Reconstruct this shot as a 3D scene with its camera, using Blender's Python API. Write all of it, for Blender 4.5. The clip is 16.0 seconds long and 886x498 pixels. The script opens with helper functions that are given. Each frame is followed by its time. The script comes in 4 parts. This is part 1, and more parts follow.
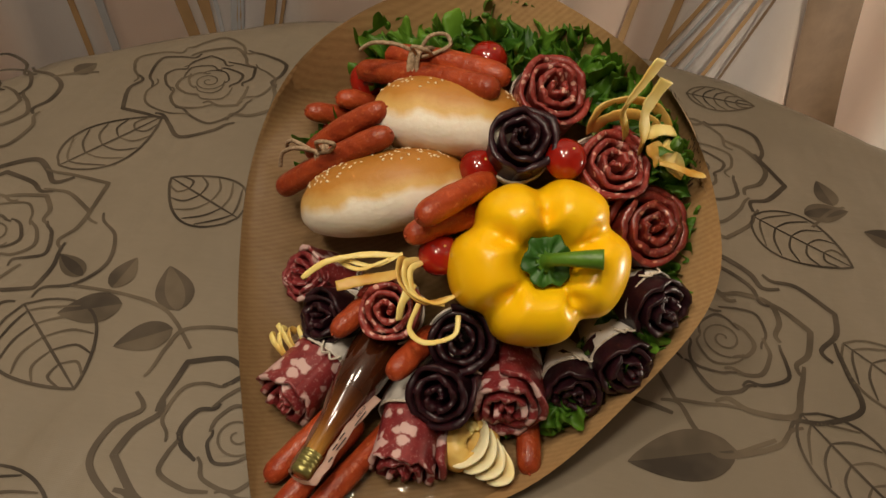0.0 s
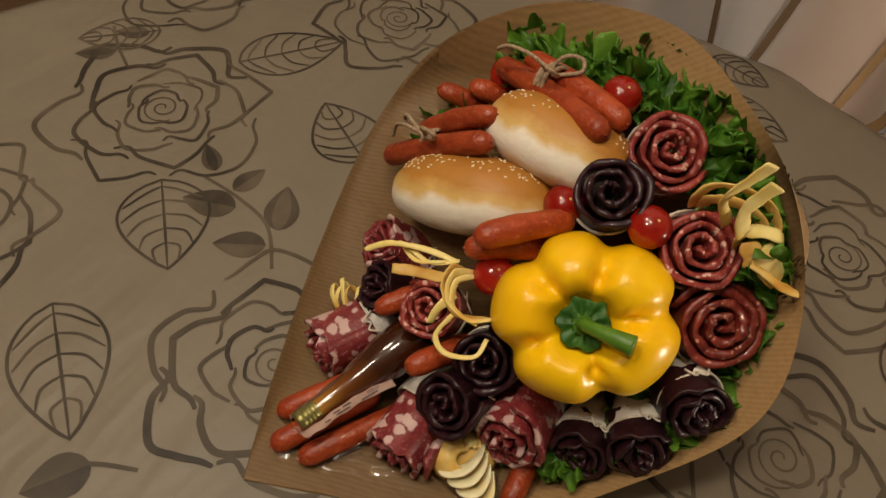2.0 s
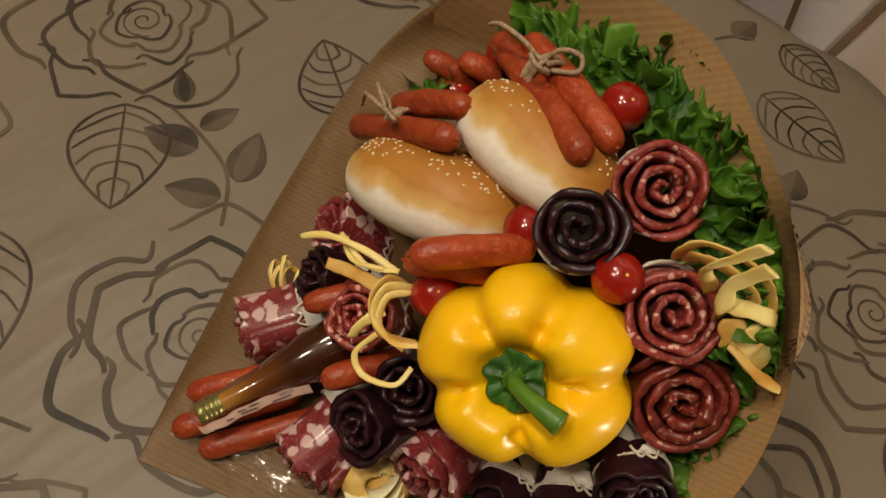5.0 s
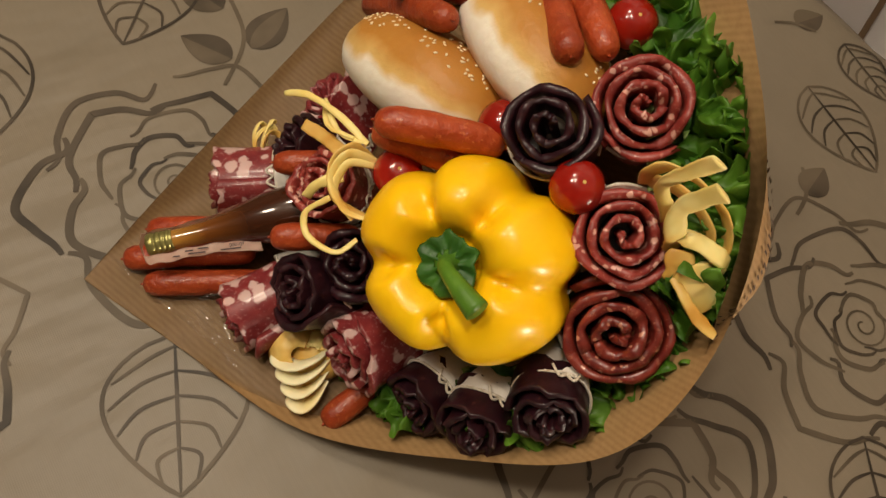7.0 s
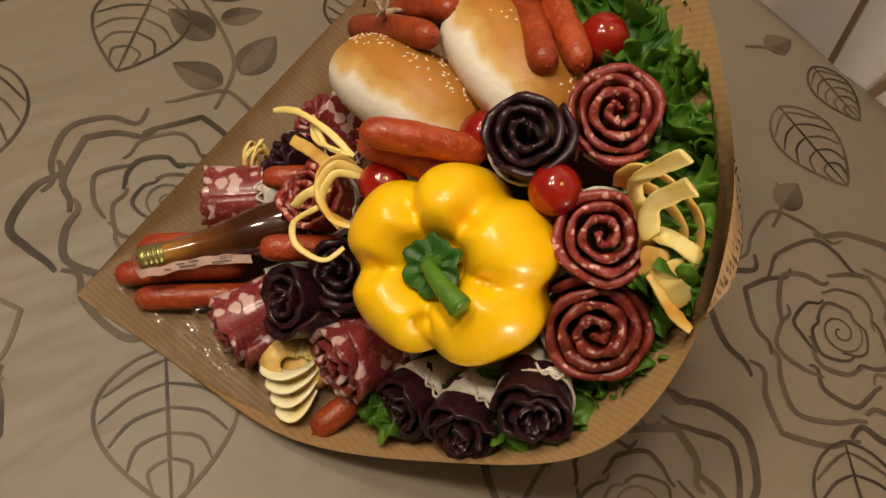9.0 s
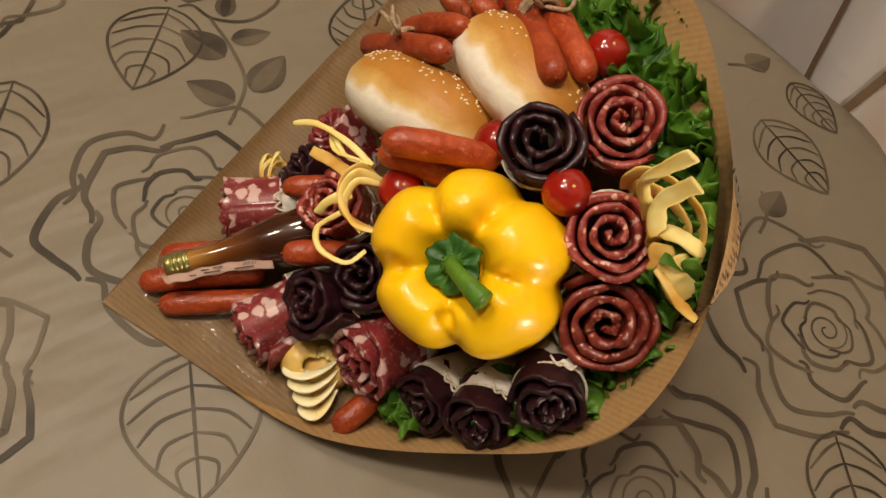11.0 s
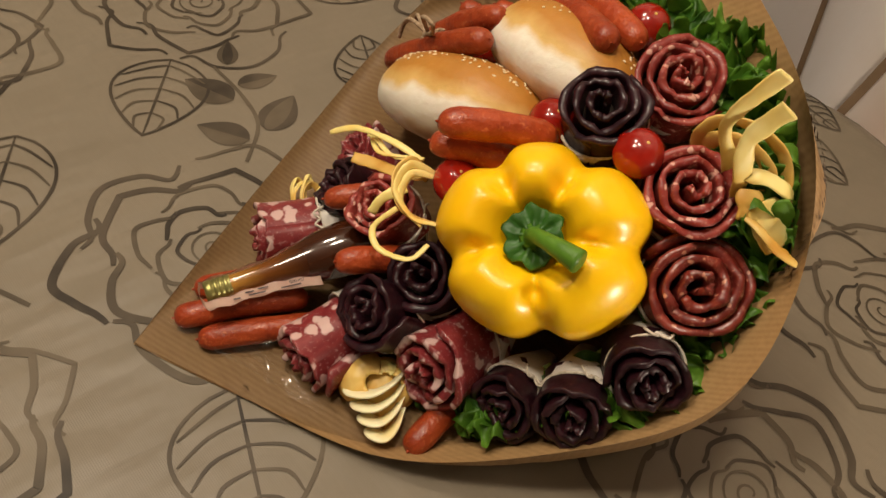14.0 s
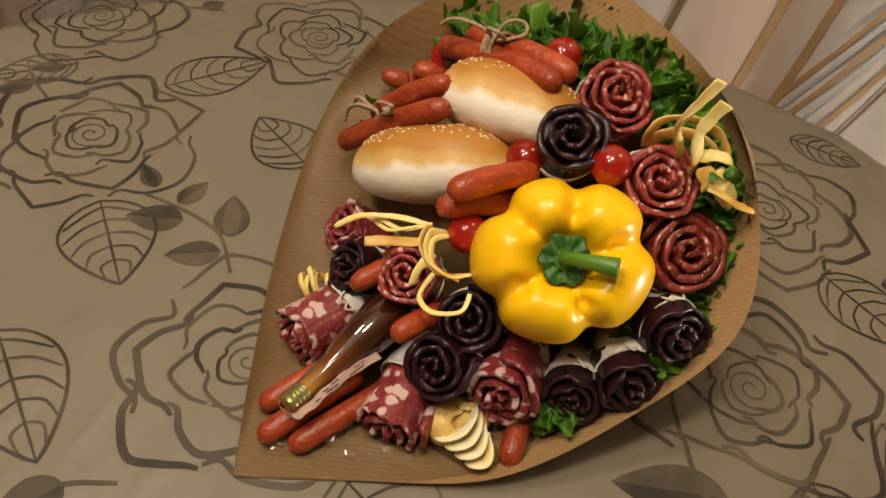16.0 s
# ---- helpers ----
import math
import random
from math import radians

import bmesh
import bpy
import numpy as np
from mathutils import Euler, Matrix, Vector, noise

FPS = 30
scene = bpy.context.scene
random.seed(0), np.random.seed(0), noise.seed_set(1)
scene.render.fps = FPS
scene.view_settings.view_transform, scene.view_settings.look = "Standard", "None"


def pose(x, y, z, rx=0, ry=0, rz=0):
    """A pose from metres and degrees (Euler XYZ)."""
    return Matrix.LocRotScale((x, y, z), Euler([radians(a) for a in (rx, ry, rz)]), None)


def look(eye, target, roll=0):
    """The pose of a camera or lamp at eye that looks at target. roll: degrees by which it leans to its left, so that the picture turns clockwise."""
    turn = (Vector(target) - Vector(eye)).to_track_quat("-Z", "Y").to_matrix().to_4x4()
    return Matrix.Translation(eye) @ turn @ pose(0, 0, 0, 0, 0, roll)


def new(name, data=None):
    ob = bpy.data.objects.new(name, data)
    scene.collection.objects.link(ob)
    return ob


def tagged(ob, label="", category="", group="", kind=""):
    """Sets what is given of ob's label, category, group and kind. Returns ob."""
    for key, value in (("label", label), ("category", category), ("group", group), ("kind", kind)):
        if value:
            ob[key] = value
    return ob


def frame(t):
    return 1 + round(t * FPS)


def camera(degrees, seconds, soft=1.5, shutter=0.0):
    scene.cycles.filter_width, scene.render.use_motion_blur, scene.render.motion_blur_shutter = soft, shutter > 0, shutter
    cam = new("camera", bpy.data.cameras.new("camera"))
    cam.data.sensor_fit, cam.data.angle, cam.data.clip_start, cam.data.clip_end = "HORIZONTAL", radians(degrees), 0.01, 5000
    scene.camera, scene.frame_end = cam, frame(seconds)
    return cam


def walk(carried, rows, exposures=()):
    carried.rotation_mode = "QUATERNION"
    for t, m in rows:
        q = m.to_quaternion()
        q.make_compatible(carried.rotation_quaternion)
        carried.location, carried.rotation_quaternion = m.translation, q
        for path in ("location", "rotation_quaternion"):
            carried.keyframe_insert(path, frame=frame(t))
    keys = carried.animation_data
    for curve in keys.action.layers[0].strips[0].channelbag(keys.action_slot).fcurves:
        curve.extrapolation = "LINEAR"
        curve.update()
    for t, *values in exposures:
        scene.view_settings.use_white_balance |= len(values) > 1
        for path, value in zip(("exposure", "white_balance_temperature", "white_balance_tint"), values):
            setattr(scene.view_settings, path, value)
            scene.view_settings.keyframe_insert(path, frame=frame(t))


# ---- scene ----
cam = camera(60.2, 16.0)
PATH = [
    (0, (0.081, 0.039, 1.224), (-0.059, 1.418, -0.218), 5.5),
    (0.5, (0.089, 0.046, 1.23), (-0.106, 1.41, -0.219), 6.8),
    (1, (0.104, 0.063, 1.236), (-0.2, 1.329, -0.282), 7.1),
    (1.5, (0.132, 0.087, 1.252), (-0.339, 1.204, -0.339), 7.8),
    (2, (0.15, 0.11, 1.268), (-0.416, 1.162, -0.335), 7.9),
    (2.5, (0.127, 0.131, 1.265), (-0.364, 1.128, -0.398), 9.1),
    (3, (0.09, 0.156, 1.255), (-0.28, 1.119, -0.459), 11.0),
    (3.5, (0.067, 0.177, 1.249), (-0.211, 1.114, -0.496), 14.0),
    (3.7, (0.069, 0.182, 1.249), (-0.228, 1.117, -0.493), 12.8),
    (5.8, (0.187, 0.254, 1.248), (-0.419, 0.916, -0.54), 13.8),
    (6, (0.188, 0.258, 1.246), (-0.405, 0.894, -0.555), 14.0),
    (6.5, (0.204, 0.249, 1.232), (-0.401, 0.904, -0.558), 17.0),
    (7, (0.219, 0.241, 1.221), (-0.39, 0.922, -0.558), 18.6),
    (7.5, (0.237, 0.23, 1.237), (-0.41, 0.922, -0.525), 17.0),
    (8, (0.242, 0.228, 1.237), (-0.418, 0.943, -0.51), 16.7),
    (8.2, (0.244, 0.231, 1.233), (-0.439, 0.956, -0.502), 16.5),
    (10.5, (0.233, 0.226, 1.22), (-0.441, 1.009, -0.492), 18.2),
    (11, (0.247, 0.196, 1.235), (-0.453, 1.022, -0.446), 18.3),
    (11.5, (0.247, 0.186, 1.235), (-0.468, 1.052, -0.42), 17.5),
    (12, (0.249, 0.175, 1.22), (-0.5, 1.083, -0.397), 16.8),
    (12.5, (0.259, 0.175, 1.194), (-0.529, 1.115, -0.386), 14.1),
    (13, (0.264, 0.165, 1.179), (-0.546, 1.138, -0.37), 14.1),
    (13.5, (0.26, 0.148, 1.17), (-0.576, 1.147, -0.348), 13.5),
    (14, (0.247, 0.13, 1.163), (-0.583, 1.168, -0.331), 13.7),
    (14.5, (0.213, 0.104, 1.171), (-0.484, 1.21, -0.343), 14.3),
    (15, (0.191, 0.076, 1.183), (-0.375, 1.284, -0.307), 13.6),
    (15.5, (0.163, 0.053, 1.207), (-0.315, 1.321, -0.264), 11.1),
    (16, (0.141, 0.037, 1.223), (-0.281, 1.335, -0.238), 9.2),
]
EXPOSURES = ((0, -0.50), (1.5, -0.60), (2.5, -0.73), (3, -0.87), (3.7, -0.87), (5.8, -0.38), (7, -0.34), (12.5, -0.12), (16, -0.12))
walk(cam, [(t, look(eye, target, roll)) for t, eye, target, roll in PATH], EXPOSURES)

# ---- world and lights ----
world = bpy.data.worlds.new("world")
scene.world = world
world.use_nodes = True
world.node_tree.nodes["Background"].inputs[0].default_value = (0.9, 0.85, 0.8, 1)
world.node_tree.nodes["Background"].inputs[1].default_value = 0.003
LAMP = (-0.26, 0.06, 2.10)
LAMP_WATTS = 25.0
LAMP_COLOUR = (1.0, 0.86, 0.68)


# ---- materials ----
class Mat:
    """A small builder for a procedural surface."""

    def __init__(self, name, rough=0.5, metal=0.0, coat=0.0, sss=0.0, spec=0.5):
        self.m = bpy.data.materials.new(name)
        self.m.use_nodes = True
        self.t = self.m.node_tree
        self.b = self.t.nodes["Principled BSDF"]
        self.b.inputs["Roughness"].default_value = rough
        self.b.inputs["Metallic"].default_value = metal
        self.b.inputs["Coat Weight"].default_value = coat
        self.b.inputs["Coat Roughness"].default_value = 0.12
        self.b.inputs["Specular IOR Level"].default_value = spec
        if sss:
            self.b.inputs["Subsurface Weight"].default_value = sss
            self.b.inputs["Subsurface Scale"].default_value = 0.004
        self.co = self.t.nodes.new("ShaderNodeTexCoord").outputs["Object"]
        self.bumps = None

    def n(self, kind, **sets):
        node = self.t.nodes.new(kind)
        for k, v in sets.items():
            node.inputs[k].default_value = v
        return node

    def link(self, a, b):
        self.t.links.new(a, b)

    def noise(self, scale, detail=4.0, rough=0.55, distort=0.0, stretch=None):
        node = self.n("ShaderNodeTexNoise", Scale=scale, Detail=detail, Roughness=rough, Distortion=distort)
        src = self.co
        if stretch:
            mp = self.t.nodes.new("ShaderNodeMapping")
            mp.inputs["Scale"].default_value = stretch
            self.link(self.co, mp.inputs["Vector"])
            src = mp.outputs[0]
        self.link(src, node.inputs["Vector"])
        return node.outputs["Fac"]

    def ramp(self, fac, stops):
        node = self.t.nodes.new("ShaderNodeValToRGB")
        el = node.color_ramp.elements
        while len(el) < len(stops):
            el.new(0.5)
        for e, (p, c) in zip(el, stops):
            e.position, e.color = p, (*c, 1.0)
        self.link(fac, node.inputs["Fac"])
        return node.outputs["Color"]

    def mix(self, fac, a, b, mode="MIX"):
        node = self.t.nodes.new("ShaderNodeMix")
        node.data_type, node.blend_type = "RGBA", mode
        for slot, v in ((0, fac), (6, a), (7, b)):
            if isinstance(v, (int, float)):
                node.inputs[slot].default_value = v
            elif isinstance(v, tuple):
                node.inputs[slot].default_value = (*v, 1.0)
            else:
                self.link(v, node.inputs[slot])
        return node.outputs[2]

    def math(self, op, a, b=0.0, c=0.0):
        node = self.t.nodes.new("ShaderNodeMath")
        node.operation = op
        for k, v in enumerate((a, b, c)):
            if isinstance(v, (int, float)):
                node.inputs[k].default_value = v
            else:
                self.link(v, node.inputs[k])
        return node.outputs[0]

    def dot(self, direction):
        node = self.t.nodes.new("ShaderNodeVectorMath")
        node.operation = "DOT_PRODUCT"
        self.link(self.co, node.inputs[0])
        node.inputs[1].default_value = direction
        return node.outputs["Value"]

    def vary(self, colour, amount=0.25):
        """Each object a little lighter or darker."""
        info = self.t.nodes.new("ShaderNodeObjectInfo")
        k = self.math("MULTIPLY_ADD", info.outputs["Random"], amount, 1.0 - amount / 2)
        hsv = self.t.nodes.new("ShaderNodeHueSaturation")
        self.link(k, hsv.inputs["Value"])
        self.link(colour, hsv.inputs["Color"])
        return hsv.outputs[0]

    def colour(self, out):
        if isinstance(out, tuple):
            self.b.inputs["Base Color"].default_value = (*out, 1.0)
        else:
            self.link(out, self.b.inputs["Base Color"])
        return self

    def rough(self, out):
        self.link(out, self.b.inputs["Roughness"])
        return self

    def bump(self, height, dist=0.001, strength=0.5):
        node = self.t.nodes.new("ShaderNodeBump")
        node.inputs["Strength"].default_value = strength
        node.inputs["Distance"].default_value = dist
        self.link(height, node.inputs["Height"])
        if self.bumps:
            self.link(self.bumps, node.inputs["Normal"])
        self.bumps = node.outputs[0]
        self.link(self.bumps, self.b.inputs["Normal"])
        return self


def mat_plain(name, a, b, scale, rough=0.6, bump=0.0005, **kw):
    m = Mat(name, rough, **kw)
    m.colour(m.mix(m.math("MULTIPLY", m.noise(scale * 6), 0.35), m.ramp(m.noise(scale), ((0.35, a), (0.65, b))), b))
    m.bump(m.noise(scale * 5), bump)
    return m.m


def make_cloth():
    m = Mat("tablecloth_satin", 0.46, spec=0.4)
    big = m.ramp(m.noise(4.0), ((0.3, (0.172, 0.143, 0.102)), (0.7, (0.236, 0.197, 0.143))))
    m.colour(m.mix(m.math("MULTIPLY", m.noise(60, stretch=(1, 6, 1)), 0.5), big, (0.165, 0.134, 0.094)))
    weave = m.math("ADD", m.math("SINE", m.math("MULTIPLY", m.dot((1, 0, 0)), 5000)), m.math("SINE", m.math("MULTIPLY", m.dot((0, 1, 0)), 5000)))
    m.bump(weave, 0.0001, 0.15).bump(m.noise(9), 0.007, 0.5).bump(m.noise(16, 2, stretch=(1.6, 0.5, 1)), 0.009, 0.5)
    return m.m


def make_thread(name, a, b, rough):
    m = Mat(name, rough, spec=0.25)
    m.colour(m.ramp(m.noise(16, 3), ((0.38, a), (0.62, b))))
    m.bump(m.noise(900, 2), 0.0001, 0.3)
    return m.m


def make_kraft():
    m = Mat("kraft_paper", 0.5, spec=0.35)
    across = m.dot((-0.36, 0.83, 0.43))
    wob = m.math("MULTIPLY_ADD", m.noise(14, 2), 0.004, across)
    rib = m.math("SINE", m.math("MULTIPLY", wob, 1900))
    fine = m.noise(70, stretch=(1, 5, 5))
    base = m.ramp(m.math("MULTIPLY_ADD", rib, 0.075, m.math("MULTIPLY_ADD", fine, 0.5, 0.25)), ((0.3, (0.30, 0.175, 0.072)), (0.75, (0.46, 0.285, 0.128))))
    m.colour(m.mix(m.math("MULTIPLY", m.noise(9), 0.35), base, (0.24, 0.142, 0.068)))
    m.rough(m.ramp(m.noise(25), ((0.3, (0.38,) * 3), (0.7, (0.6,) * 3))))
    m.bump(rib, 0.00018, 0.15).bump(m.noise(30), 0.002, 0.4)
    return m.m


def make_salami(name, fat_scale, fat_amount, meat_a, meat_b, fat, coat=0.12):
    m = Mat(name, 0.44, coat=coat, sss=0.08, spec=0.4 if fat_scale != 150 else 0.3)
    vo = m.n("ShaderNodeTexVoronoi", Scale=fat_scale, Randomness=1.0)
    warp = m.t.nodes.new("ShaderNodeMix")
    warp.data_type = "VECTOR"
    warp.inputs[0].default_value = 0.012
    nz = m.n("ShaderNodeTexNoise", Scale=60.0)
    m.link(m.co, nz.inputs["Vector"])
    m.link(m.co, warp.inputs[4])
    m.link(nz.outputs["Color"], warp.inputs[5])
    m.link(warp.outputs[1], vo.inputs["Vector"])
    spots = m.ramp(m.math("ADD", vo.outputs["Distance"], m.math("MULTIPLY_ADD", m.noise(fat_scale * 0.9, 3), 1.1, -0.55)), ((fat_amount, (1, 1, 1)), (fat_amount + 0.09, (0, 0, 0))))
    meat = m.ramp(m.noise(110, 5), ((0.3, meat_a), (0.7, meat_b)))
    grain = m.mix(m.ramp(m.noise(420, 2), ((0.58, (0, 0, 0)), (0.70, (0.30,) * 3))), meat, fat)
    m.colour(m.vary(m.mix(spots, grain, fat), 0.2))
    m.bump(m.noise(260), 0.0005, 0.4).bump(vo.outputs["Distance"], 0.0008, 0.2)
    return m.m


def make_sausage():
    m = Mat("smoked_sausage_skin", 0.38, coat=0.1, spec=0.4)
    c = m.ramp(m.noise(70, 5), ((0.3, (0.22, 0.024, 0.007)), (0.7, (0.41, 0.068, 0.016))))
    c = m.mix(m.ramp(m.noise(330, 2), ((0.6, (0, 0, 0)), (0.72, (0.6,) * 3))), c, (0.52, 0.15, 0.05))
    m.colour(m.vary(c, 0.3))
    m.bump(m.noise(190, 5), 0.0022, 0.6).bump(m.noise(70, stretch=(1, 1, 0.3)), 0.003, 0.5)
    return m.m


def make_bun():
    m = Mat("bun_crust", 0.48, spec=0.4, sss=0.05)
    h = m.math("ADD", m.dot((0, 0, 1)), m.math("MULTIPLY_ADD", m.noise(28, 3), 0.022, -0.011))
    k = m.math("MULTIPLY_ADD", h, 14.0, 0.5)
    crust = m.ramp(k, ((0.0, (0.50, 0.24, 0.06)), (0.12, (0.66, 0.44, 0.20)), (0.22, (0.92, 0.88, 0.78)), (0.44, (0.91, 0.85, 0.72)), (0.52, (0.70, 0.45, 0.15)), (0.66, (0.46, 0.195, 0.028)), (1.0, (0.33, 0.118, 0.014))))
    m.colour(m.mix(m.math("MULTIPLY", m.noise(190, 5), 0.22), crust, (0.52, 0.28, 0.07)))
    m.bump(m.noise(260, 5), 0.0010, 0.45).bump(m.noise(55, 3), 0.002, 0.2)
    return m.m


def make_pepper():
    m = Mat("yellow_pepper_skin", 0.31, coat=0.10, sss=0.06, spec=0.36)
    c = m.ramp(m.noise(18, 3), ((0.3, (0.92, 0.50, 0.003)), (0.7, (0.96, 0.58, 0.005))))
    m.colour(c)
    m.bump(m.noise(28, 3), 0.002, 0.25).bump(m.noise(400, 2), 0.0001, 0.3)
    return m.m


def make_green(name, a, b, c, rough=0.4, sss=0.0):
    m = Mat(name, rough, spec=0.45, sss=sss)
    base = m.ramp(m.noise(38, 4), ((0.3, a), (0.55, b), (0.75, c)))
    m.colour(m.vary(base, 0.3))
    m.bump(m.noise(130, 4), 0.0015, 0.5)
    return m.m


def make_lettuce():
    m = Mat("lettuce_leaf", 0.46, spec=0.35)
    base = m.ramp(m.noise(26, 4), ((0.3, (0.014, 0.056, 0.004)), (0.52, (0.034, 0.108, 0.007)), (0.72, (0.10, 0.22, 0.018))))
    edge = m.ramp(m.math("MULTIPLY", m.math("MULTIPLY_ADD", m.noise(60, 2), 0.02, m.dot((1, 0, 0))), 16.0), ((0.45, (0, 0, 0)), (0.95, (0.75,) * 3)))
    m.colour(m.vary(m.mix(edge, base, (0.13, 0.27, 0.026)), 0.35))
    m.bump(m.noise(110, 4), 0.002, 0.5)
    tr = m.n("ShaderNodeBsdfTranslucent", Color=(0.17, 0.36, 0.03, 1))
    mx = m.n("ShaderNodeMixShader", Fac=0.17)
    out = m.t.nodes["Material Output"]
    m.link(m.b.outputs[0], mx.inputs[1])
    m.link(tr.outputs[0], mx.inputs[2])
    m.link(mx.outputs[0], out.inputs[0])
    return m.m


def make_tomato():
    m = Mat("tomato_skin", 0.13, coat=0.5, sss=0.1)
    m.colour(m.vary(m.ramp(m.noise(40, 3), ((0.35, (0.25, 0.007, 0.004)), (0.7, (0.37, 0.016, 0.006)))), 0.25))
    m.bump(m.noise(35, 2), 0.0008, 0.2)
    return m.m


def make_cheese(name, a, b, brown):
    m = Mat(name, 0.42, spec=0.4, sss=0.05)
    c = m.ramp(m.noise(45, 3), ((0.3, a), (0.7, b)))
    c = m.mix(m.ramp(m.noise(30, 2), ((0.52, (0, 0, 0)), (0.68, (0.85,) * 3))), c, brown)
    m.colour(c)
    m.bump(m.noise(120, 3, stretch=(1, 1, 0.3)), 0.001, 0.4)
    return m.m


def make_twine(name, a, b):
    m = Mat(name, 0.85, spec=0.2)
    m.colour(m.ramp(m.noise(420, 3), ((0.35, a), (0.65, b))))
    m.bump(m.noise(900, 2), 0.0006, 0.8)
    return m.m


def make_glass():
    m = Mat("amber_bottle_glass", 0.05)
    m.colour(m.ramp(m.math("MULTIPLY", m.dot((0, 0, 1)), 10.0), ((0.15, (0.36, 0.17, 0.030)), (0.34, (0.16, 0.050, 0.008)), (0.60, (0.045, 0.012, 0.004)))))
    m.b.inputs["Transmission Weight"].default_value = 0.0
    m.b.inputs["Coat Weight"].default_value = 0.6
    m.b.inputs["IOR"].default_value = 1.5
    m.bump(m.noise(60, 2), 0.0003, 0.2)
    return m.m


def make_film():
    m = bpy.data.materials.new("clear_film")
    m.use_nodes = True
    t = m.node_tree
    t.nodes.clear()
    out = t.nodes.new("ShaderNodeOutputMaterial")
    mx = t.nodes.new("ShaderNodeMixShader")
    fr = t.nodes.new("ShaderNodeFresnel")
    fr.inputs[0].default_value = 1.45
    tr = t.nodes.new("ShaderNodeBsdfTransparent")
    gl = t.nodes.new("ShaderNodeBsdfGlossy")
    gl.inputs["Roughness"].default_value = 0.06
    for a, b in ((fr.outputs[0], mx.inputs[0]), (tr.outputs[0], mx.inputs[1]), (gl.outputs[0], mx.inputs[2]), (mx.outputs[0], out.inputs[0])):
        t.links.new(a, b)
    return m


def make_curtain():
    m = Mat("curtain_fabric", 0.75, spec=0.2)
    across = m.math("MULTIPLY_ADD", m.noise(3, 2), 0.08, m.dot((1, 0, 0.06)))
    tone = m.ramp(m.math("MULTIPLY_ADD", m.math("SINE", m.math("MULTIPLY", across, 19.0)), 0.5, 0.5), ((0.2, (0.84, 0.66, 0.55)), (0.55, (0.88, 0.79, 0.72)), (0.85, (0.82, 0.77, 0.75))))
    m.colour(m.mix(m.math("MULTIPLY", m.noise(200, stretch=(1, 1, 0.2)), 0.25), tone, (0.76, 0.66, 0.58)))
    m.bump(m.noise(500, 2), 0.0003, 0.4)
    return m.m


CLOTH = make_cloth()
THREAD_DARK = make_thread("pattern_dark_thread", (0.034, 0.026, 0.018), (0.085, 0.066, 0.046), 0.5)
THREAD_OLIVE = make_thread("pattern_olive_thread", (0.070, 0.054, 0.036), (0.125, 0.098, 0.066), 0.52)
KRAFT = make_kraft()
PRINT = mat_plain("brown_print", (0.045, 0.022, 0.012), (0.07, 0.035, 0.02), 40)
SALAMI = make_salami("fine_salami", 160, 0.21, (0.17, 0.016, 0.014), (0.32, 0.050, 0.036), (0.62, 0.34, 0.27))
SALAMI_GLOSSY = make_salami("glossy_salami", 161, 0.10, (0.10, 0.008, 0.007), (0.24, 0.032, 0.018), (0.50, 0.22, 0.14), 0.5)
SALAMI_FAT = make_salami("coarse_salami", 84, 0.29, (0.15, 0.013, 0.017), (0.25, 0.034, 0.034), (0.58, 0.39, 0.36), 0.3)
BEEF = make_salami("dried_beef", 150, 0.02, (0.013, 0.0030, 0.0062), (0.034, 0.0070, 0.0110), (0.060, 0.018, 0.018), 0.25)
SAUSAGE = make_sausage()
BUN = make_bun()
SESAME = mat_plain("sesame_seed", (0.74, 0.6, 0.36), (0.82, 0.7, 0.48), 60, 0.5)
PEPPER = make_pepper()
STEM = make_green("pepper_stem_green", (0.05, 0.14, 0.01), (0.10, 0.23, 0.018), (0.16, 0.30, 0.03), 0.4)
CALYX = make_green("pepper_calyx_green", (0.015, 0.06, 0.006), (0.03, 0.11, 0.01), (0.06, 0.16, 0.016), 0.5)
LETTUCE = make_lettuce()
RIB = make_green("lettuce_rib", (0.20, 0.34, 0.08), (0.28, 0.42, 0.12), (0.36, 0.48, 0.18), 0.4)
TOMATO = make_tomato()
CHEESE = make_cheese("string_cheese", (0.84, 0.64, 0.18), (0.90, 0.77, 0.33), (0.80, 0.48, 0.08))
PALE = make_cheese("pale_cheese", (0.84, 0.76, 0.46), (0.90, 0.84, 0.58), (0.84, 0.68, 0.30))
SMOKED = make_cheese("smoked_string_cheese", (0.66, 0.38, 0.07), (0.77, 0.56, 0.18), (0.52, 0.24, 0.03))
JUTE = make_twine("jute_twine", (0.25, 0.165, 0.095), (0.45, 0.33, 0.22))
STRING = make_twine("white_string", (0.55, 0.48, 0.38), (0.72, 0.66, 0.56))
TISSUE = mat_plain("white_wrapping_paper", (0.64, 0.59, 0.52), (0.78, 0.74, 0.68), 60, 0.45, 0.001)
GLASS = make_glass()
CAP = mat_plain("brass_green_cap", (0.22, 0.20, 0.06), (0.36, 0.33, 0.12), 80, 0.32, 0.0003, metal=0.7)
STAMP = mat_plain("pink_stamp_paper", (0.82, 0.55, 0.44), (0.90, 0.68, 0.57), 70, 0.5)
INK = mat_plain("dark_ink", (0.05, 0.035, 0.035), (0.09, 0.06, 0.06), 50)
FILM = make_film()
CURTAIN = make_curtain()
BAND = mat_plain("curtain_brown_print", (0.10, 0.06, 0.03), (0.16, 0.10, 0.055), 20, 0.7)
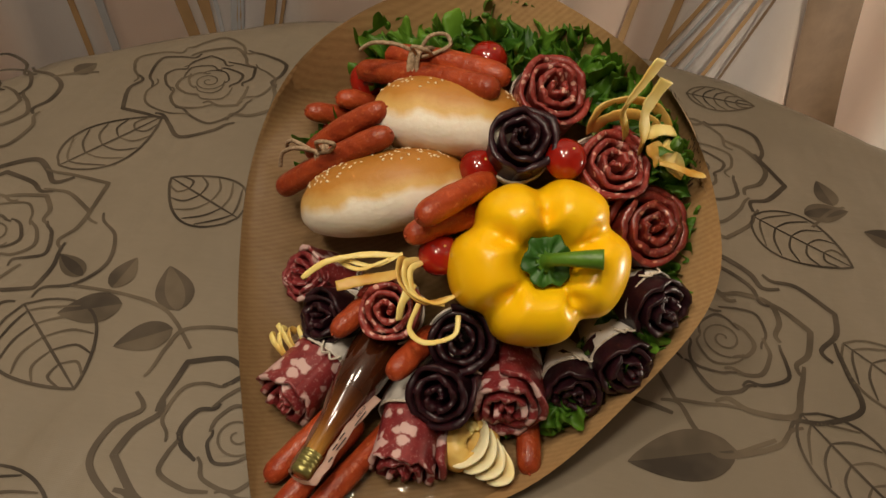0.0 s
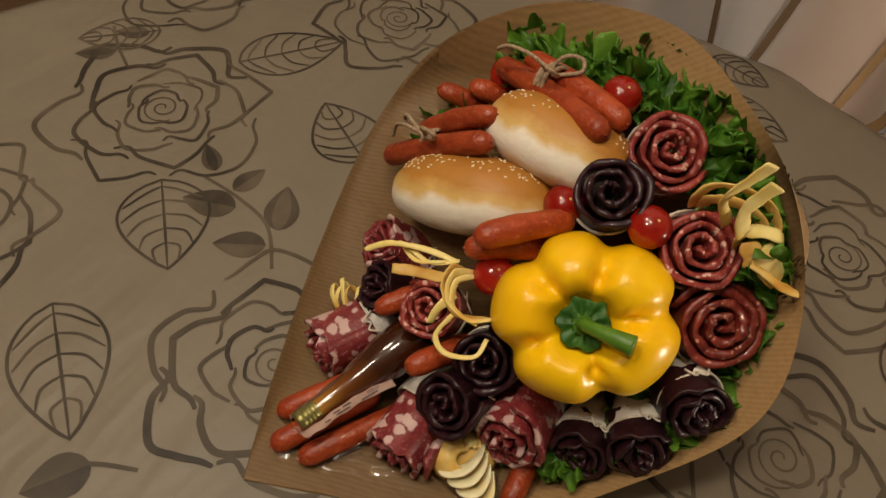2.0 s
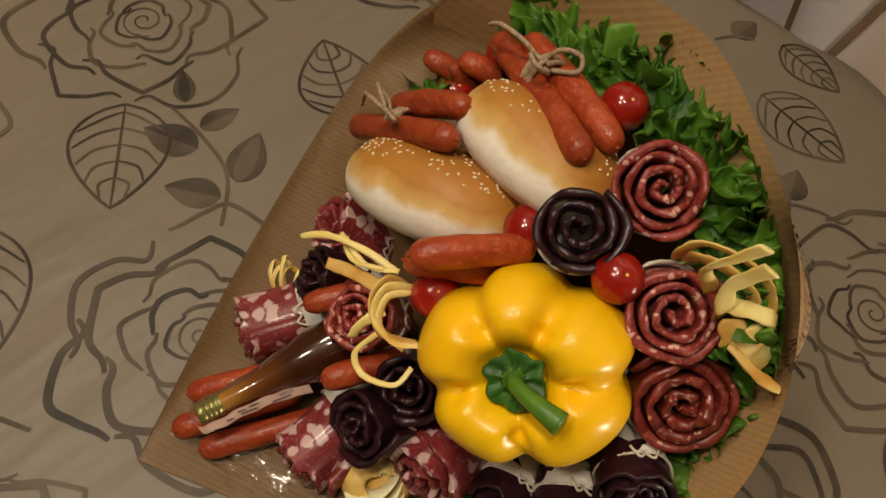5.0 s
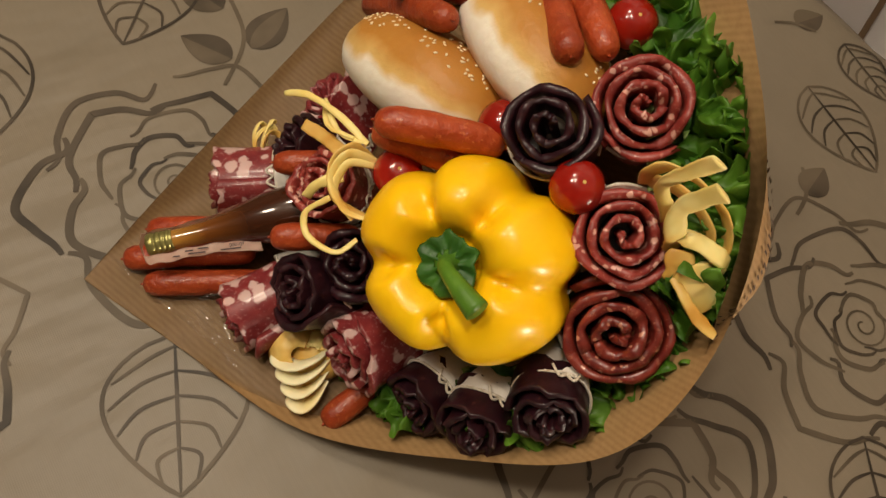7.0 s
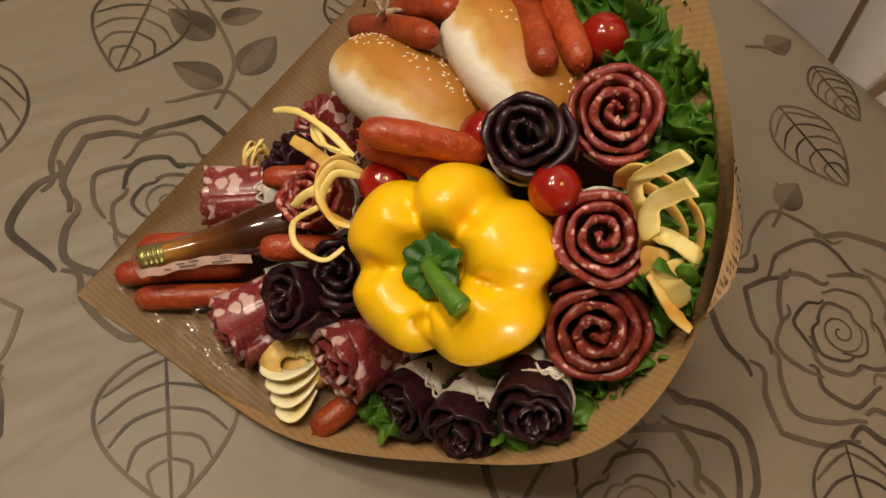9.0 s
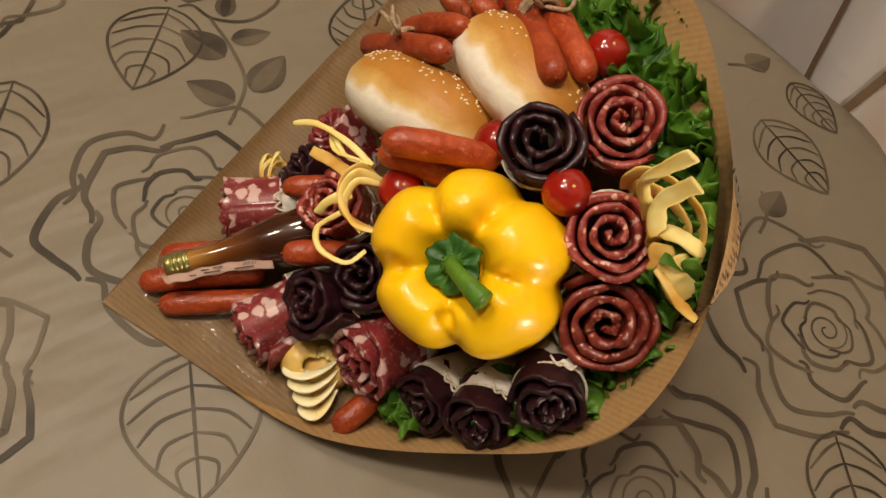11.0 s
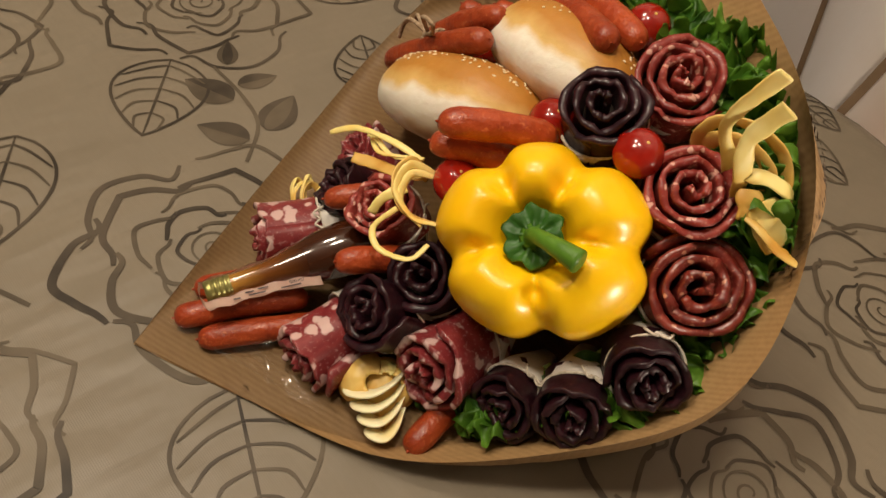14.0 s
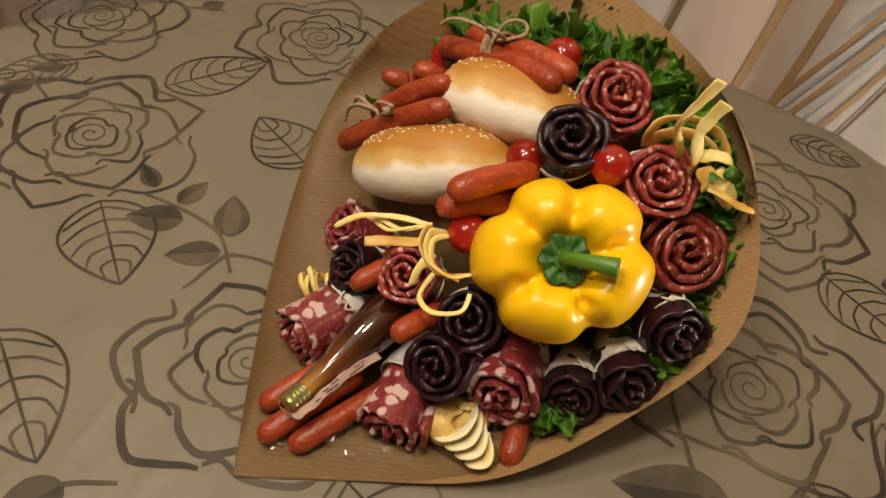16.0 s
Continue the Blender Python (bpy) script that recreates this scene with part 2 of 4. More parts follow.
OCHRE = mat_plain("curtain_ochre_print", (0.28, 0.17, 0.075), (0.36, 0.22, 0.10), 20, 0.7)
GREYBLUE = mat_plain("curtain_grey_print", (0.30, 0.31, 0.32), (0.38, 0.38, 0.39), 20, 0.7)
WALL = mat_plain("wall_paint", (0.15, 0.12, 0.09), (0.18, 0.145, 0.11), 3, 0.8)
CEIL = mat_plain("ceiling_paint", (0.27, 0.25, 0.22), (0.30, 0.28, 0.25), 3, 0.85)
FLOOR = mat_plain("floor_boards", (0.22, 0.13, 0.07), (0.30, 0.18, 0.10), 8, 0.45)
WOOD = mat_plain("table_wood", (0.16, 0.09, 0.05), (0.22, 0.13, 0.07), 14, 0.4)
SHADE = mat_plain("lamp_metal", (0.5, 0.42, 0.3), (0.55, 0.47, 0.34), 10, 0.3, metal=0.9)


def glow(name, colour, strength):
    m = bpy.data.materials.new(name)
    m.use_nodes = True
    b = m.node_tree.nodes["Principled BSDF"]
    b.inputs["Emission Color"].default_value = (*colour, 1)
    b.inputs["Emission Strength"].default_value = strength
    return m


BULB = glow("lamp_glass_glow", LAMP_COLOUR, 8.0)


# ---- building helpers ----
# the bouquet is laid out in a frame of its own, which leans a little on the table
LEAN = Matrix(((0.99661, -0.00500, 0.08210, -0.06200), (-0.00500, 0.99263, 0.12105, -0.09141), (-0.08210, -0.12105, 0.98925, 0.02806), (0, 0, 0, 1)))
BASE = [Matrix()]


def thing(name, label, category, m=None, group="", kind=""):
    ob = new(name)
    ob.empty_display_size = 0.02
    ob.matrix_world = BASE[-1] @ (m if m is not None else Matrix())
    return tagged(ob, label, category, group, kind)


def mesh_of(bm, name, mats, smooth=True):
    me = bpy.data.meshes.new(name)
    bm.normal_update()
    bm.to_mesh(me)
    bm.free()
    for m in mats if isinstance(mats, (list, tuple)) else [mats]:
        me.materials.append(m)
    if smooth:
        me.polygons.foreach_set("use_smooth", [True] * len(me.polygons))
    return me


def part(name, bm, material, parent, label="", smooth=True, m=None):
    ob = new(name, mesh_of(bm, name, material, smooth))
    ob.parent = parent
    if m is not None:
        ob.matrix_basis = m
    return tagged(ob, label)


def solo(name, bm, material, label, category, m=None, group="", kind="", smooth=True):
    ob = new(name, mesh_of(bm, name, material, smooth))
    ob.matrix_world = BASE[-1] @ (m if m is not None else Matrix())
    return tagged(ob, label, category, group, kind)


def spline(pts, n, closed=False):
    """Points along a smooth curve through the given ones."""
    p = [Vector(q) for q in pts]
    c = len(p)
    out = []
    spans = c if closed else c - 1
    for k in range(spans):
        a, b = p[k], p[(k + 1) % c]
        a0 = p[(k - 1) % c] if closed or k else a
        b1 = p[(k + 2) % c] if closed or k + 2 < c else b
        for i in range(n):
            t = i / n
            out.append(0.5 * (2 * a + (b - a0) * t + (2 * a0 - 5 * a + 4 * b - b1) * t * t + (3 * a - a0 - 3 * b + b1) * t ** 3))
    return out if closed else out + [p[-1]]


def frames(path, up=Vector((0.3, 0.2, 1))):
    """Tangent, side and up along a path, without twist."""
    out = []
    side = None
    for i, p in enumerate(path):
        t = (path[min(i + 1, len(path) - 1)] - path[max(i - 1, 0)]).normalized()
        if side is None:
            side = t.cross(up)
            if side.length < 1e-4:
                side = t.cross(Vector((1, 0, 0)))
        side = (side - t * side.dot(t)).normalized()
        out.append((t, side, t.cross(side) * -1))
    return out


def sweep(bm, path, radius, seg=12, wide=1.0, flat=1.0, twist=0.0, up=Vector((0.3, 0.2, 1))):
    """A closed tube; radius is a number or a function of the way along (0..1)."""
    rings = []
    fr = frames(path, up)
    for i, (p, (t, s, u)) in enumerate(zip(path, fr)):
        k = i / (len(path) - 1)
        r = radius(k) if callable(radius) else radius
        ring = []
        for j in range(seg):
            a = 2 * math.pi * j / seg
            x, y = math.cos(a) * r * wide, math.sin(a) * r * flat
            c, d = math.cos(twist * k), math.sin(twist * k)
            ring.append(bm.verts.new(p + s * (x * c - y * d) + u * (x * d + y * c)))
        rings.append(ring)
    for a, b in zip(rings, rings[1:]):
        for j in range(seg):
            bm.faces.new((a[j], a[(j + 1) % seg], b[(j + 1) % seg], b[j]))
    bm.faces.new(rings[0][::-1])
    bm.faces.new(rings[-1])
    return bm


def lathe(bm, profile, seg=32, shape=None):
    """profile: (radius, height) pairs from one end to the other; shape(angle, way, r, z) may bend them."""
    rings = []
    for i, (r, z) in enumerate(profile):
        ring = []
        for j in range(seg):
            a = 2 * math.pi * j / seg
            rr, zz = shape(a, i / (len(profile) - 1), r, z) if shape else (r, z)
            ring.append(bm.verts.new((rr * math.cos(a), rr * math.sin(a), zz)))
        rings.append(ring)
    for a, b in zip(rings, rings[1:]):
        for j in range(seg):
            bm.faces.new((a[j], a[(j + 1) % seg], b[(j + 1) % seg], b[j]))
    bm.faces.new(rings[0][::-1])
    bm.faces.new(rings[-1])
    return bm


def axis_pose(at, z, x=(1, 0, 0)):
    """A pose at a point, with local z along a direction and local x near another."""
    z = Vector(z).normalized()
    x = Vector(x)
    x = (x - z * x.dot(z)).normalized()
    y = z.cross(x)
    m = Matrix((x, y, z)).transposed().to_4x4()
    m.translation = Vector(at)
    return m


def box(bm, x0, x1, y0, y1, z0, z1):
    v = [bm.verts.new((x, y, z)) for z in (z0, z1) for y in (y0, y1) for x in (x0, x1)]
    for f in ((0, 2, 3, 1), (4, 5, 7, 6), (0, 1, 5, 4), (2, 6, 7, 3), (0, 4, 6, 2), (1, 3, 7, 5)):
        bm.faces.new([v[i] for i in f])
    return bm


# ---- the room ----
def structure(name, bm, material, label, category, smooth=False):
    return solo(name, bm, material, label, category, kind="structure", smooth=smooth)


structure("floor", box(bmesh.new(), -2.2, 2.2, -2.2, 1.2, -0.1, 0.0), FLOOR, "brown wooden floor under the table", "floor")
structure("ceiling", box(bmesh.new(), -2.2, 2.2, -2.2, 1.2, 2.6, 2.7), CEIL, "plain grey painted ceiling", "ceiling")
structure("wall_north", box(bmesh.new(), -2.2, 2.2, 1.1, 1.2, 0.0, 2.6), WALL, "plain beige painted wall behind the curtain", "wall")
structure("wall_south", box(bmesh.new(), -2.2, 2.2, -2.2, -2.1, 0.0, 2.6), WALL, "plain beige painted wall", "wall")
structure("wall_west", box(bmesh.new(), -2.2, -2.1, -2.1, 1.1, 0.0, 2.6), WALL, "plain beige painted wall", "wall")
structure("wall_east", box(bmesh.new(), 2.1, 2.2, -2.1, 1.1, 0.0, 2.6), WALL, "plain beige painted wall", "wall")


def ceiling_lamp():
    x, y, z = LAMP
    top = thing("ceiling_lamp", "brass ceiling lamp with three glowing glass globes", "lamp", pose(x, y, 2.6))
    part("rod", sweep(bmesh.new(), [Vector((0, 0, 0)), Vector((0, 0, z - 2.6 + 0.08))], 0.012), SHADE, top)
    for k in range(3):
        a = 2 * math.pi * k / 3 + 0.4
        gx, gy, gz = 0.3 * math.cos(a), 0.3 * math.sin(a), z - 2.6
        part("arm", sweep(bmesh.new(), spline([(0, 0, gz + 0.08), (gx * 0.6, gy * 0.6, gz + 0.12), (gx, gy, gz + 0.07)], 6), 0.008), SHADE, top)
        bm = bmesh.new()
        bmesh.ops.create_uvsphere(bm, u_segments=20, v_segments=12, radius=0.05)
        g = part("globe", bm, BULB, top, "glowing white glass globe", m=pose(gx, gy, gz))
        g.visible_shadow = False
        lamp = bpy.data.lights.new("globe_light", "POINT")
        lamp.energy, lamp.color, lamp.shadow_soft_size = LAMP_WATTS, LAMP_COLOUR, 0.09
        lo = new("globe_light", lamp)
        lo.location = (x + gx, y + gy, z)


ceiling_lamp()


# An added lamp out of view, there only to brighten the curtain.
def curtain_fill_lamp(x, y, h, watts):
    top = thing("curtain_fill_lamp", "added unseen fill lamp with a glowing cream drum shade, brightening the curtain", "lamp", pose(x, y, 0))
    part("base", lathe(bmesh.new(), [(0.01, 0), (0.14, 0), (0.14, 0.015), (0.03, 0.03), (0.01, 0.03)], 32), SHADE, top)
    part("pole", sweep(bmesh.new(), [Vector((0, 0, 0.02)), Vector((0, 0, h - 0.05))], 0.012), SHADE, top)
    shade = part("shade", lathe(bmesh.new(), [(0.155, h - 0.12), (0.16, h - 0.12), (0.12, h + 0.12), (0.115, h + 0.12)], 40), glow("fill_shade_glow", LAMP_COLOUR, 1.2), top, "glowing cream shade of the added fill lamp")
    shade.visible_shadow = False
    lamp = bpy.data.lights.new("curtain_fill_light", "POINT")
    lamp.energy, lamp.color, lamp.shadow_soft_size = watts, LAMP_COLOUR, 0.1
    new("curtain_fill_light", lamp).location = (x, y, h)


# Just under tabletop height: the extra light reaches the curtain and hardly the cloth.
curtain_fill_lamp(1.15, 0.62, 0.74, 36.0)


# ---- the curtain behind the table ----
CURTAIN_Y = 0.985


def fold(x, z):
    """How far the curtain bulges towards the table."""
    return 0.014 * math.sin(x * 21 + 0.6 * math.sin(x * 5)) + 0.006 * math.sin(x * 47 + z)


def curtain():
    bm = bmesh.new()
    nx, nz = 220, 16
    g = [[bm.verts.new((x, CURTAIN_Y - fold(x, z), z)) for x in np.linspace(-1.9, 1.9, nx)] for z in np.linspace(0.03, 2.5, nz)]
    for a, b in zip(g, g[1:]):
        for i in range(nx - 1):
            bm.faces.new((a[i], a[i + 1], b[i + 1], b[i]))
    bmesh.ops.solidify(bm, geom=bm.faces[:], thickness=0.002)
    top = thing("curtain", "pale cream curtain printed with brown and grey wavy lines", "curtain")
    part("fabric", bm, CURTAIN, top)
    rng = random.Random(4)
    lines = [(-0.575, 0.010, GREYBLUE, 0.1), (-0.463, 0.010, OCHRE, 0.16), (-0.430, 0.004, OCHRE, 0.13), (-0.415, 0.003, OCHRE, 0.10), (-0.402, 0.003, OCHRE, 0.07), (-0.390, 0.003, GREYBLUE, 0.05),
             (-0.330, 0.009, GREYBLUE, -0.06), (-0.318, 0.004, OCHRE, -0.10), (-0.258, 0.009, OCHRE, -0.16), (-0.244, 0.003, OCHRE, -0.16), (-0.62, 0.006, OCHRE, 0.05), (-0.005, 0.004, BAND, 0.14), (0.092, 0.005, BAND, -0.08),
             (0.205, 0.005, OCHRE, -0.05), (0.256, 0.005, OCHRE, -0.06), (0.297, 0.003, OCHRE, -0.24), (0.312, 0.002, GREYBLUE, -0.25), (0.325, 0.003, OCHRE, -0.25), (0.338, 0.002, GREYBLUE, -0.24), (0.353, 0.003, OCHRE, -0.22),
             (0.368, 0.002, BAND, -0.18), (0.442, 0.037, BAND, 0.13), (0.60, 0.006, GREYBLUE, 0.03), (0.64, 0.007, OCHRE, 0.02), (0.72, 0.010, GREYBLUE, 0.02)]
    for x, w, material, lean in lines:
        bm = bmesh.new()
        ph = rng.uniform(0, 6)
        rows = []
        for z in np.linspace(0.1, 1.3, 40):
            c = x + lean * (0.8 - z) * 1.5 + 0.004 * math.sin(z * 9 + ph)
            rows.append([bm.verts.new((c + s * w, CURTAIN_Y - fold(c + s * w, z) - 0.0025, z)) for s in (-1, -0.5, 0, 0.5, 1)])
        for a, b in zip(rows, rows[1:]):
            for i in range(4):
                bm.faces.new((a[i], a[i + 1], b[i + 1], b[i]))
        part("printed_line", bm, material, top)


curtain()

# ---- the table and its cloth ----
TX, TY, TR, TZ = 0.07, 0.20, 0.675, 0.75


def cloth_z(x, y):
    """The height of the cloth's upper side, with its slight waves."""
    z = TZ + 0.0018 * noise.noise(Vector((x * 5, y * 5, 0))) + 0.0012 * noise.noise(Vector((x * 13, y * 13, 3)))
    d = math.hypot(x - 0.33, y - 0.34)
    z += 0.003 * math.exp(-(d / 0.12) ** 2) * math.sin(28 * (x + 0.7 * y))
    return z


def table():
    top = thing("round_table", "round dark wooden table under a patterned cloth", "table", pose(TX, TY, 0))
    part("tabletop", lathe(bmesh.new(), [(0.01, 0.71), (TR - 0.02, 0.71), (TR - 0.01, 0.72), (TR - 0.01, 0.738), (TR - 0.03, 0.742), (0.01, 0.742)], 64), WOOD, top)
    part("pedestal", lathe(bmesh.new(), [(0.01, 0.0), (0.25, 0.0), (0.24, 0.03), (0.07, 0.08), (0.05, 0.3), (0.07, 0.6), (0.15, 0.71), (0.01, 0.712)], 32), WOOD, top)


def tablecloth():
    bm = bmesh.new()
    seg = 180
    radii = list(np.linspace(0.02, TR - 0.015, 46))
    rings = []
    for r in radii:
        rings.append([bm.verts.new((TX + r * math.cos(a), TY + r * math.sin(a), cloth_z(TX + r * math.cos(a), TY + r * math.sin(a)))) for a in (2 * math.pi * j / seg for j in range(seg))])
    for k, (dr, dz) in enumerate(((0.0, -0.006), (0.012, -0.016), (0.02, -0.05), (0.028, -0.12), (0.04, -0.22))):
        ring = []
        for j in range(seg):
            a = 2 * math.pi * j / seg
            r = TR + dr + 0.9 * dr * math.sin(a * 17 + 1.3 * math.sin(a * 5))
            ring.append(bm.verts.new((TX + r * math.cos(a), TY + r * math.sin(a), TZ + dz)))
        rings.append(ring)
    for a, b in zip(rings, rings[1:]):
        for j in range(seg):
            bm.faces.new((a[j], b[j], b[(j + 1) % seg], a[(j + 1) % seg]))
    bm.faces.new(rings[0])
    return solo("tablecloth", bm, CLOTH, "beige satin tablecloth woven with brown roses and leaves", "tablecloth")


table()
CLOTH_OB = tablecloth()


def stroke(bm, pts, width, mat_index=0, taper=0.6):
    """A flat woven line on the cloth through plan points."""
    pts = [Vector((p[0], p[1], 0)) for p in pts]
    n = len(pts)
    last = None
    for i, p in enumerate(pts):
        t = (pts[min(i + 1, n - 1)] - pts[max(i - 1, 0)])
        if t.length < 1e-7:
            continue
        t.normalize()
        s = Vector((-t.y, t.x, 0))
        k = i / (n - 1)
        w = width * 0.42 * (1 - taper + taper * math.sin(math.pi * (0.08 + 0.84 * k)))
        pair = []
        for d in (-1, 1):
            q = p + s * w * d
            pair.append(bm.verts.new((q.x, q.y, cloth_z(q.x, q.y) + 0.0006)))
        if last:
            f = bm.faces.new((last[0], pair[0], pair[1], last[1]))
            f.material_index = mat_index
            if f.normal.z < 0:
                f.normal_flip()
        last = pair


def rose_motif(cx, cy, r, turn, seed):
    rng = random.Random(seed)
    bm = bmesh.new()
    spiral = []
    for i in range(46):
        a = turn + i * 0.26
        q = r * (0.02 + 0.17 * i / 45)
        spiral.append((cx + q * math.cos(a), cy + q * math.sin(a)))
    stroke(bm, spiral, r * 0.022, 1, 0.3)
    top = part("rose_motif", bm, [THREAD_DARK, THREAD_OLIVE], CLOTH_OB, "woven brown rose outline")
    rings = ((0.24, 3, 0.028), (0.37, 4, 0.032), (0.54, 5, 0.04), (0.75, 5, 0.042), (0.97, 6, 0.044))
    low = 0.15
    a0 = turn
    for rad, count, wid in rings:
        a0 += rng.uniform(0.5, 1.0)
        for k in range(count):
            a1 = a0 + 2 * math.pi * k / count + rng.uniform(-0.12, 0.12)
            span = 2 * math.pi / count * rng.uniform(1.05, 1.25)
            rr = rad * rng.uniform(0.93, 1.07)
            lift = rng.uniform(-0.25, 0.25)
            ctrl = []
            shape = ((0.0, low * 1.05 + 0.30 * (rr - low)), (0.11, 0.60 * rr + 0.25 * low), (0.27, 0.93 * rr), (0.50 + lift * 0.3, 1.06 * rr), (0.74, 0.96 * rr), (0.90, 0.82 * rr + 0.08 * low), (1.0, 0.62 * rr + 0.35 * low))
            for s, q in shape:
                a = a1 + span * s
                q = q * r * rng.uniform(0.97, 1.03)
                ctrl.append((cx + q * math.cos(a), cy + q * math.sin(a), 0))
            bm = bmesh.new()
            line = spline(ctrl, 9)
            if rad > 0.5 and rng.random() < 0.4:
                ctrl[3] = tuple(Vector(ctrl[3]).lerp(Vector((cx, cy, 0)), -0.02))
                line = spline(ctrl[:4], 9)[:-1] + spline(ctrl[3:], 9)
            stroke(bm, line, r * wid * rng.uniform(0.9, 1.6), 0 if rng.random() < 0.45 else 1)
            part("petal_line", bm, [THREAD_DARK, THREAD_OLIVE], top)
        low = rad


def leaf_motif(base, tip, width, seed, filled=False):
    rng = random.Random(seed)
    b, t = Vector((*base, 0)), Vector((*tip, 0))
    ax = t - b
    n = Vector((-ax.y, ax.x, 0)).normalized()
    half = lambda s: width * 0.5 * math.sin(math.pi * min(1, s ** 0.75)) ** 0.85
    bm = bmesh.new()
    if filled:
        rows = []
        for i in range(17):
            s = i / 16
            rows.append([(b + ax * s + n * half(s) * d) for d in (-1, -0.5, 0, 0.5, 1)])
        grid = [[bm.verts.new((q.x, q.y, cloth_z(q.x, q.y) + 0.0005)) for q in r] for r in rows]
        for i in range(16):
            for j in range(4):
                try:
                    f = bm.faces.new((grid[i][j], grid[i][j + 1], grid[i + 1][j + 1], grid[i + 1][j]))
                    f.material_index = 0 if (j + seed) % 4 < 2 else 1
                except ValueError:
                    pass
        part("leaf_motif", bm, [THREAD_DARK, THREAD_OLIVE], CLOTH_OB, "woven solid brown leaf")
        return
    w = 0.0032
    edge = [b + ax * (i / 20) + n * half(i / 20) for i in range(21)] + [b + ax * (i / 20) - n * half(i / 20) for i in range(19, -1, -1)]
    stroke(bm, edge, w, rng.randint(0, 1), 0.25)
    top = part("leaf_motif", bm, [THREAD_DARK, THREAD_OLIVE], CLOTH_OB, "woven brown leaf with veins")
    veins = [([b + ax * (i / 12) for i in range(13)], w * 0.9, 0)]
    for k in range(5):
        s = 0.08 + 0.16 * k
        for d in (-1, 1):
            q = min(1, s + 0.2)
            ctrl = [b + ax * s, b + ax * (s + 0.06) + n * d * half(s + 0.06) * 0.5, b + ax * q + n * d * half(q) * 0.93]
            veins.append((spline(ctrl, 6), w * 0.85, rng.randint(0, 1)))
    for pts, width, which in veins:
        bm = bmesh.new()
        stroke(bm, pts, width, which)
        part("vein", bm, [THREAD_DARK, THREAD_OLIVE], top)


def sprig_motif(pts, leaves, seed):
    bm = bmesh.new()
    stroke(bm, spline([(*p, 0) for p in pts], 8), 0.004, 1, 0.2)
    part("stalk_motif", bm, [THREAD_DARK, THREAD_OLIVE], CLOTH_OB, "woven brown stalk")
    for k, (base, tip, w) in enumerate(leaves):
        leaf_motif(base, tip, w, seed + k, True)


for x, y, r, turn, seed in ((-0.334, 0.422, 0.100, 0.5, 1), (-0.072, 0.285, 0.098, 2.0, 2), (-0.246, 0.674, 0.085, 1.2, 3), (-0.372, 0.220, 0.090, 3.0, 7), (0.270, 0.446, 0.101, 0.2, 4),
                            (0.252, 0.662, 0.097, 2.6, 5), (-0.030, 0.088, 0.086, 4.0, 6), (0.46, 0.30, 0.090, 1.0, 9), (-0.46, 0.58, 0.085, 5.0, 8), (0.24, 0.16, 0.095, 0.8, 11)):
    rose_motif(x, y, r, turn, seed)
for base, tip, w, seed in (((-0.270, 0.360), (-0.196, 0.297), 0.075, 1), ((-0.146, 0.487), (-0.222, 0.523), 0.066, 2), ((-0.325, 0.514), (-0.267, 0.605), 0.062, 3), ((-0.240, 0.222), (-0.143, 0.158), 0.070, 4),
                           ((0.030, 0.240), (0.122, 0.205), 0.085, 5), ((0.323, 0.388), (0.398, 0.300), 0.062, 6), ((0.366, 0.462), (0.445, 0.395), 0.060, 7), ((0.310, 0.602), (0.392, 0.553), 0.066, 8),
                           ((0.072, 0.778), (0.162, 0.771), 0.062, 9), ((0.052, 0.845), (0.118, 0.838), 0.042, 10), ((0.258, 0.790), (0.332, 0.786), 0.044, 11), ((-0.42, 0.50), (-0.47, 0.44), 0.05, 12)):
    leaf_motif(base, tip, w, seed)
sprig_motif(((-0.131, 0.347), (-0.163, 0.377), (-0.201, 0.385), (-0.245, 0.385)),
            (((-0.151, 0.362), (-0.187, 0.337), 0.027), ((-0.154, 0.379), (-0.179, 0.421), 0.030), ((-0.213, 0.389), (-0.208, 0.424), 0.020), ((-0.241, 0.396), (-0.270, 0.414), 0.018), ((-0.198, 0.376), (-0.242, 0.357), 0.030)), 20)
sprig_motif(((0.30, 0.36), (0.275, 0.345), (0.268, 0.343)), (((0.270, 0.345), (0.194, 0.322), 0.040),), 30)
sprig_motif(((0.365, 0.60), (0.385, 0.625), (0.40, 0.635)), (((0.39, 0.635), (0.38, 0.671), 0.022), ((0.36, 0.617), (0.403, 0.630), 0.026), ((0.445, 0.594), (0.412, 0.604), 0.026)), 50)
sprig_motif(((0.16, 0.68), (0.150, 0.70), (0.13, 0.715)), (((0.150, 0.700), (0.139, 0.732), 0.026),), 60)
sprig_motif(((0.005, 0.80), (0.015, 0.818), (0.03, 0.83)), (((0.015, 0.818), (0.018, 0.851), 0.026),), 64)
sprig_motif(((-0.09, 0.17), (-0.11, 0.16), (-0.122, 0.152)), (((-0.118, 0.155), (-0.139, 0.114), 0.032),), 70)
sprig_motif(((-0.40, 0.44), (-0.43, 0.455), (-0.46, 0.475)), (((-0.425, 0.49), (-0.453, 0.470), 0.020), ((-0.428, 0.450), (-0.455, 0.422), 0.022)), 74)
sprig_motif(((-0.40, 0.64), (-0.385, 0.65), (-0.36, 0.66)), (((-0.383, 0.652), (-0.369, 0.674), 0.022),), 78)
BASE.append(LEAN)


def bed_z(x, y):
    """The height of the cloth in the bouquet's own frame."""
    return 0.7298 + 0.0830 * x + 0.1224 * y


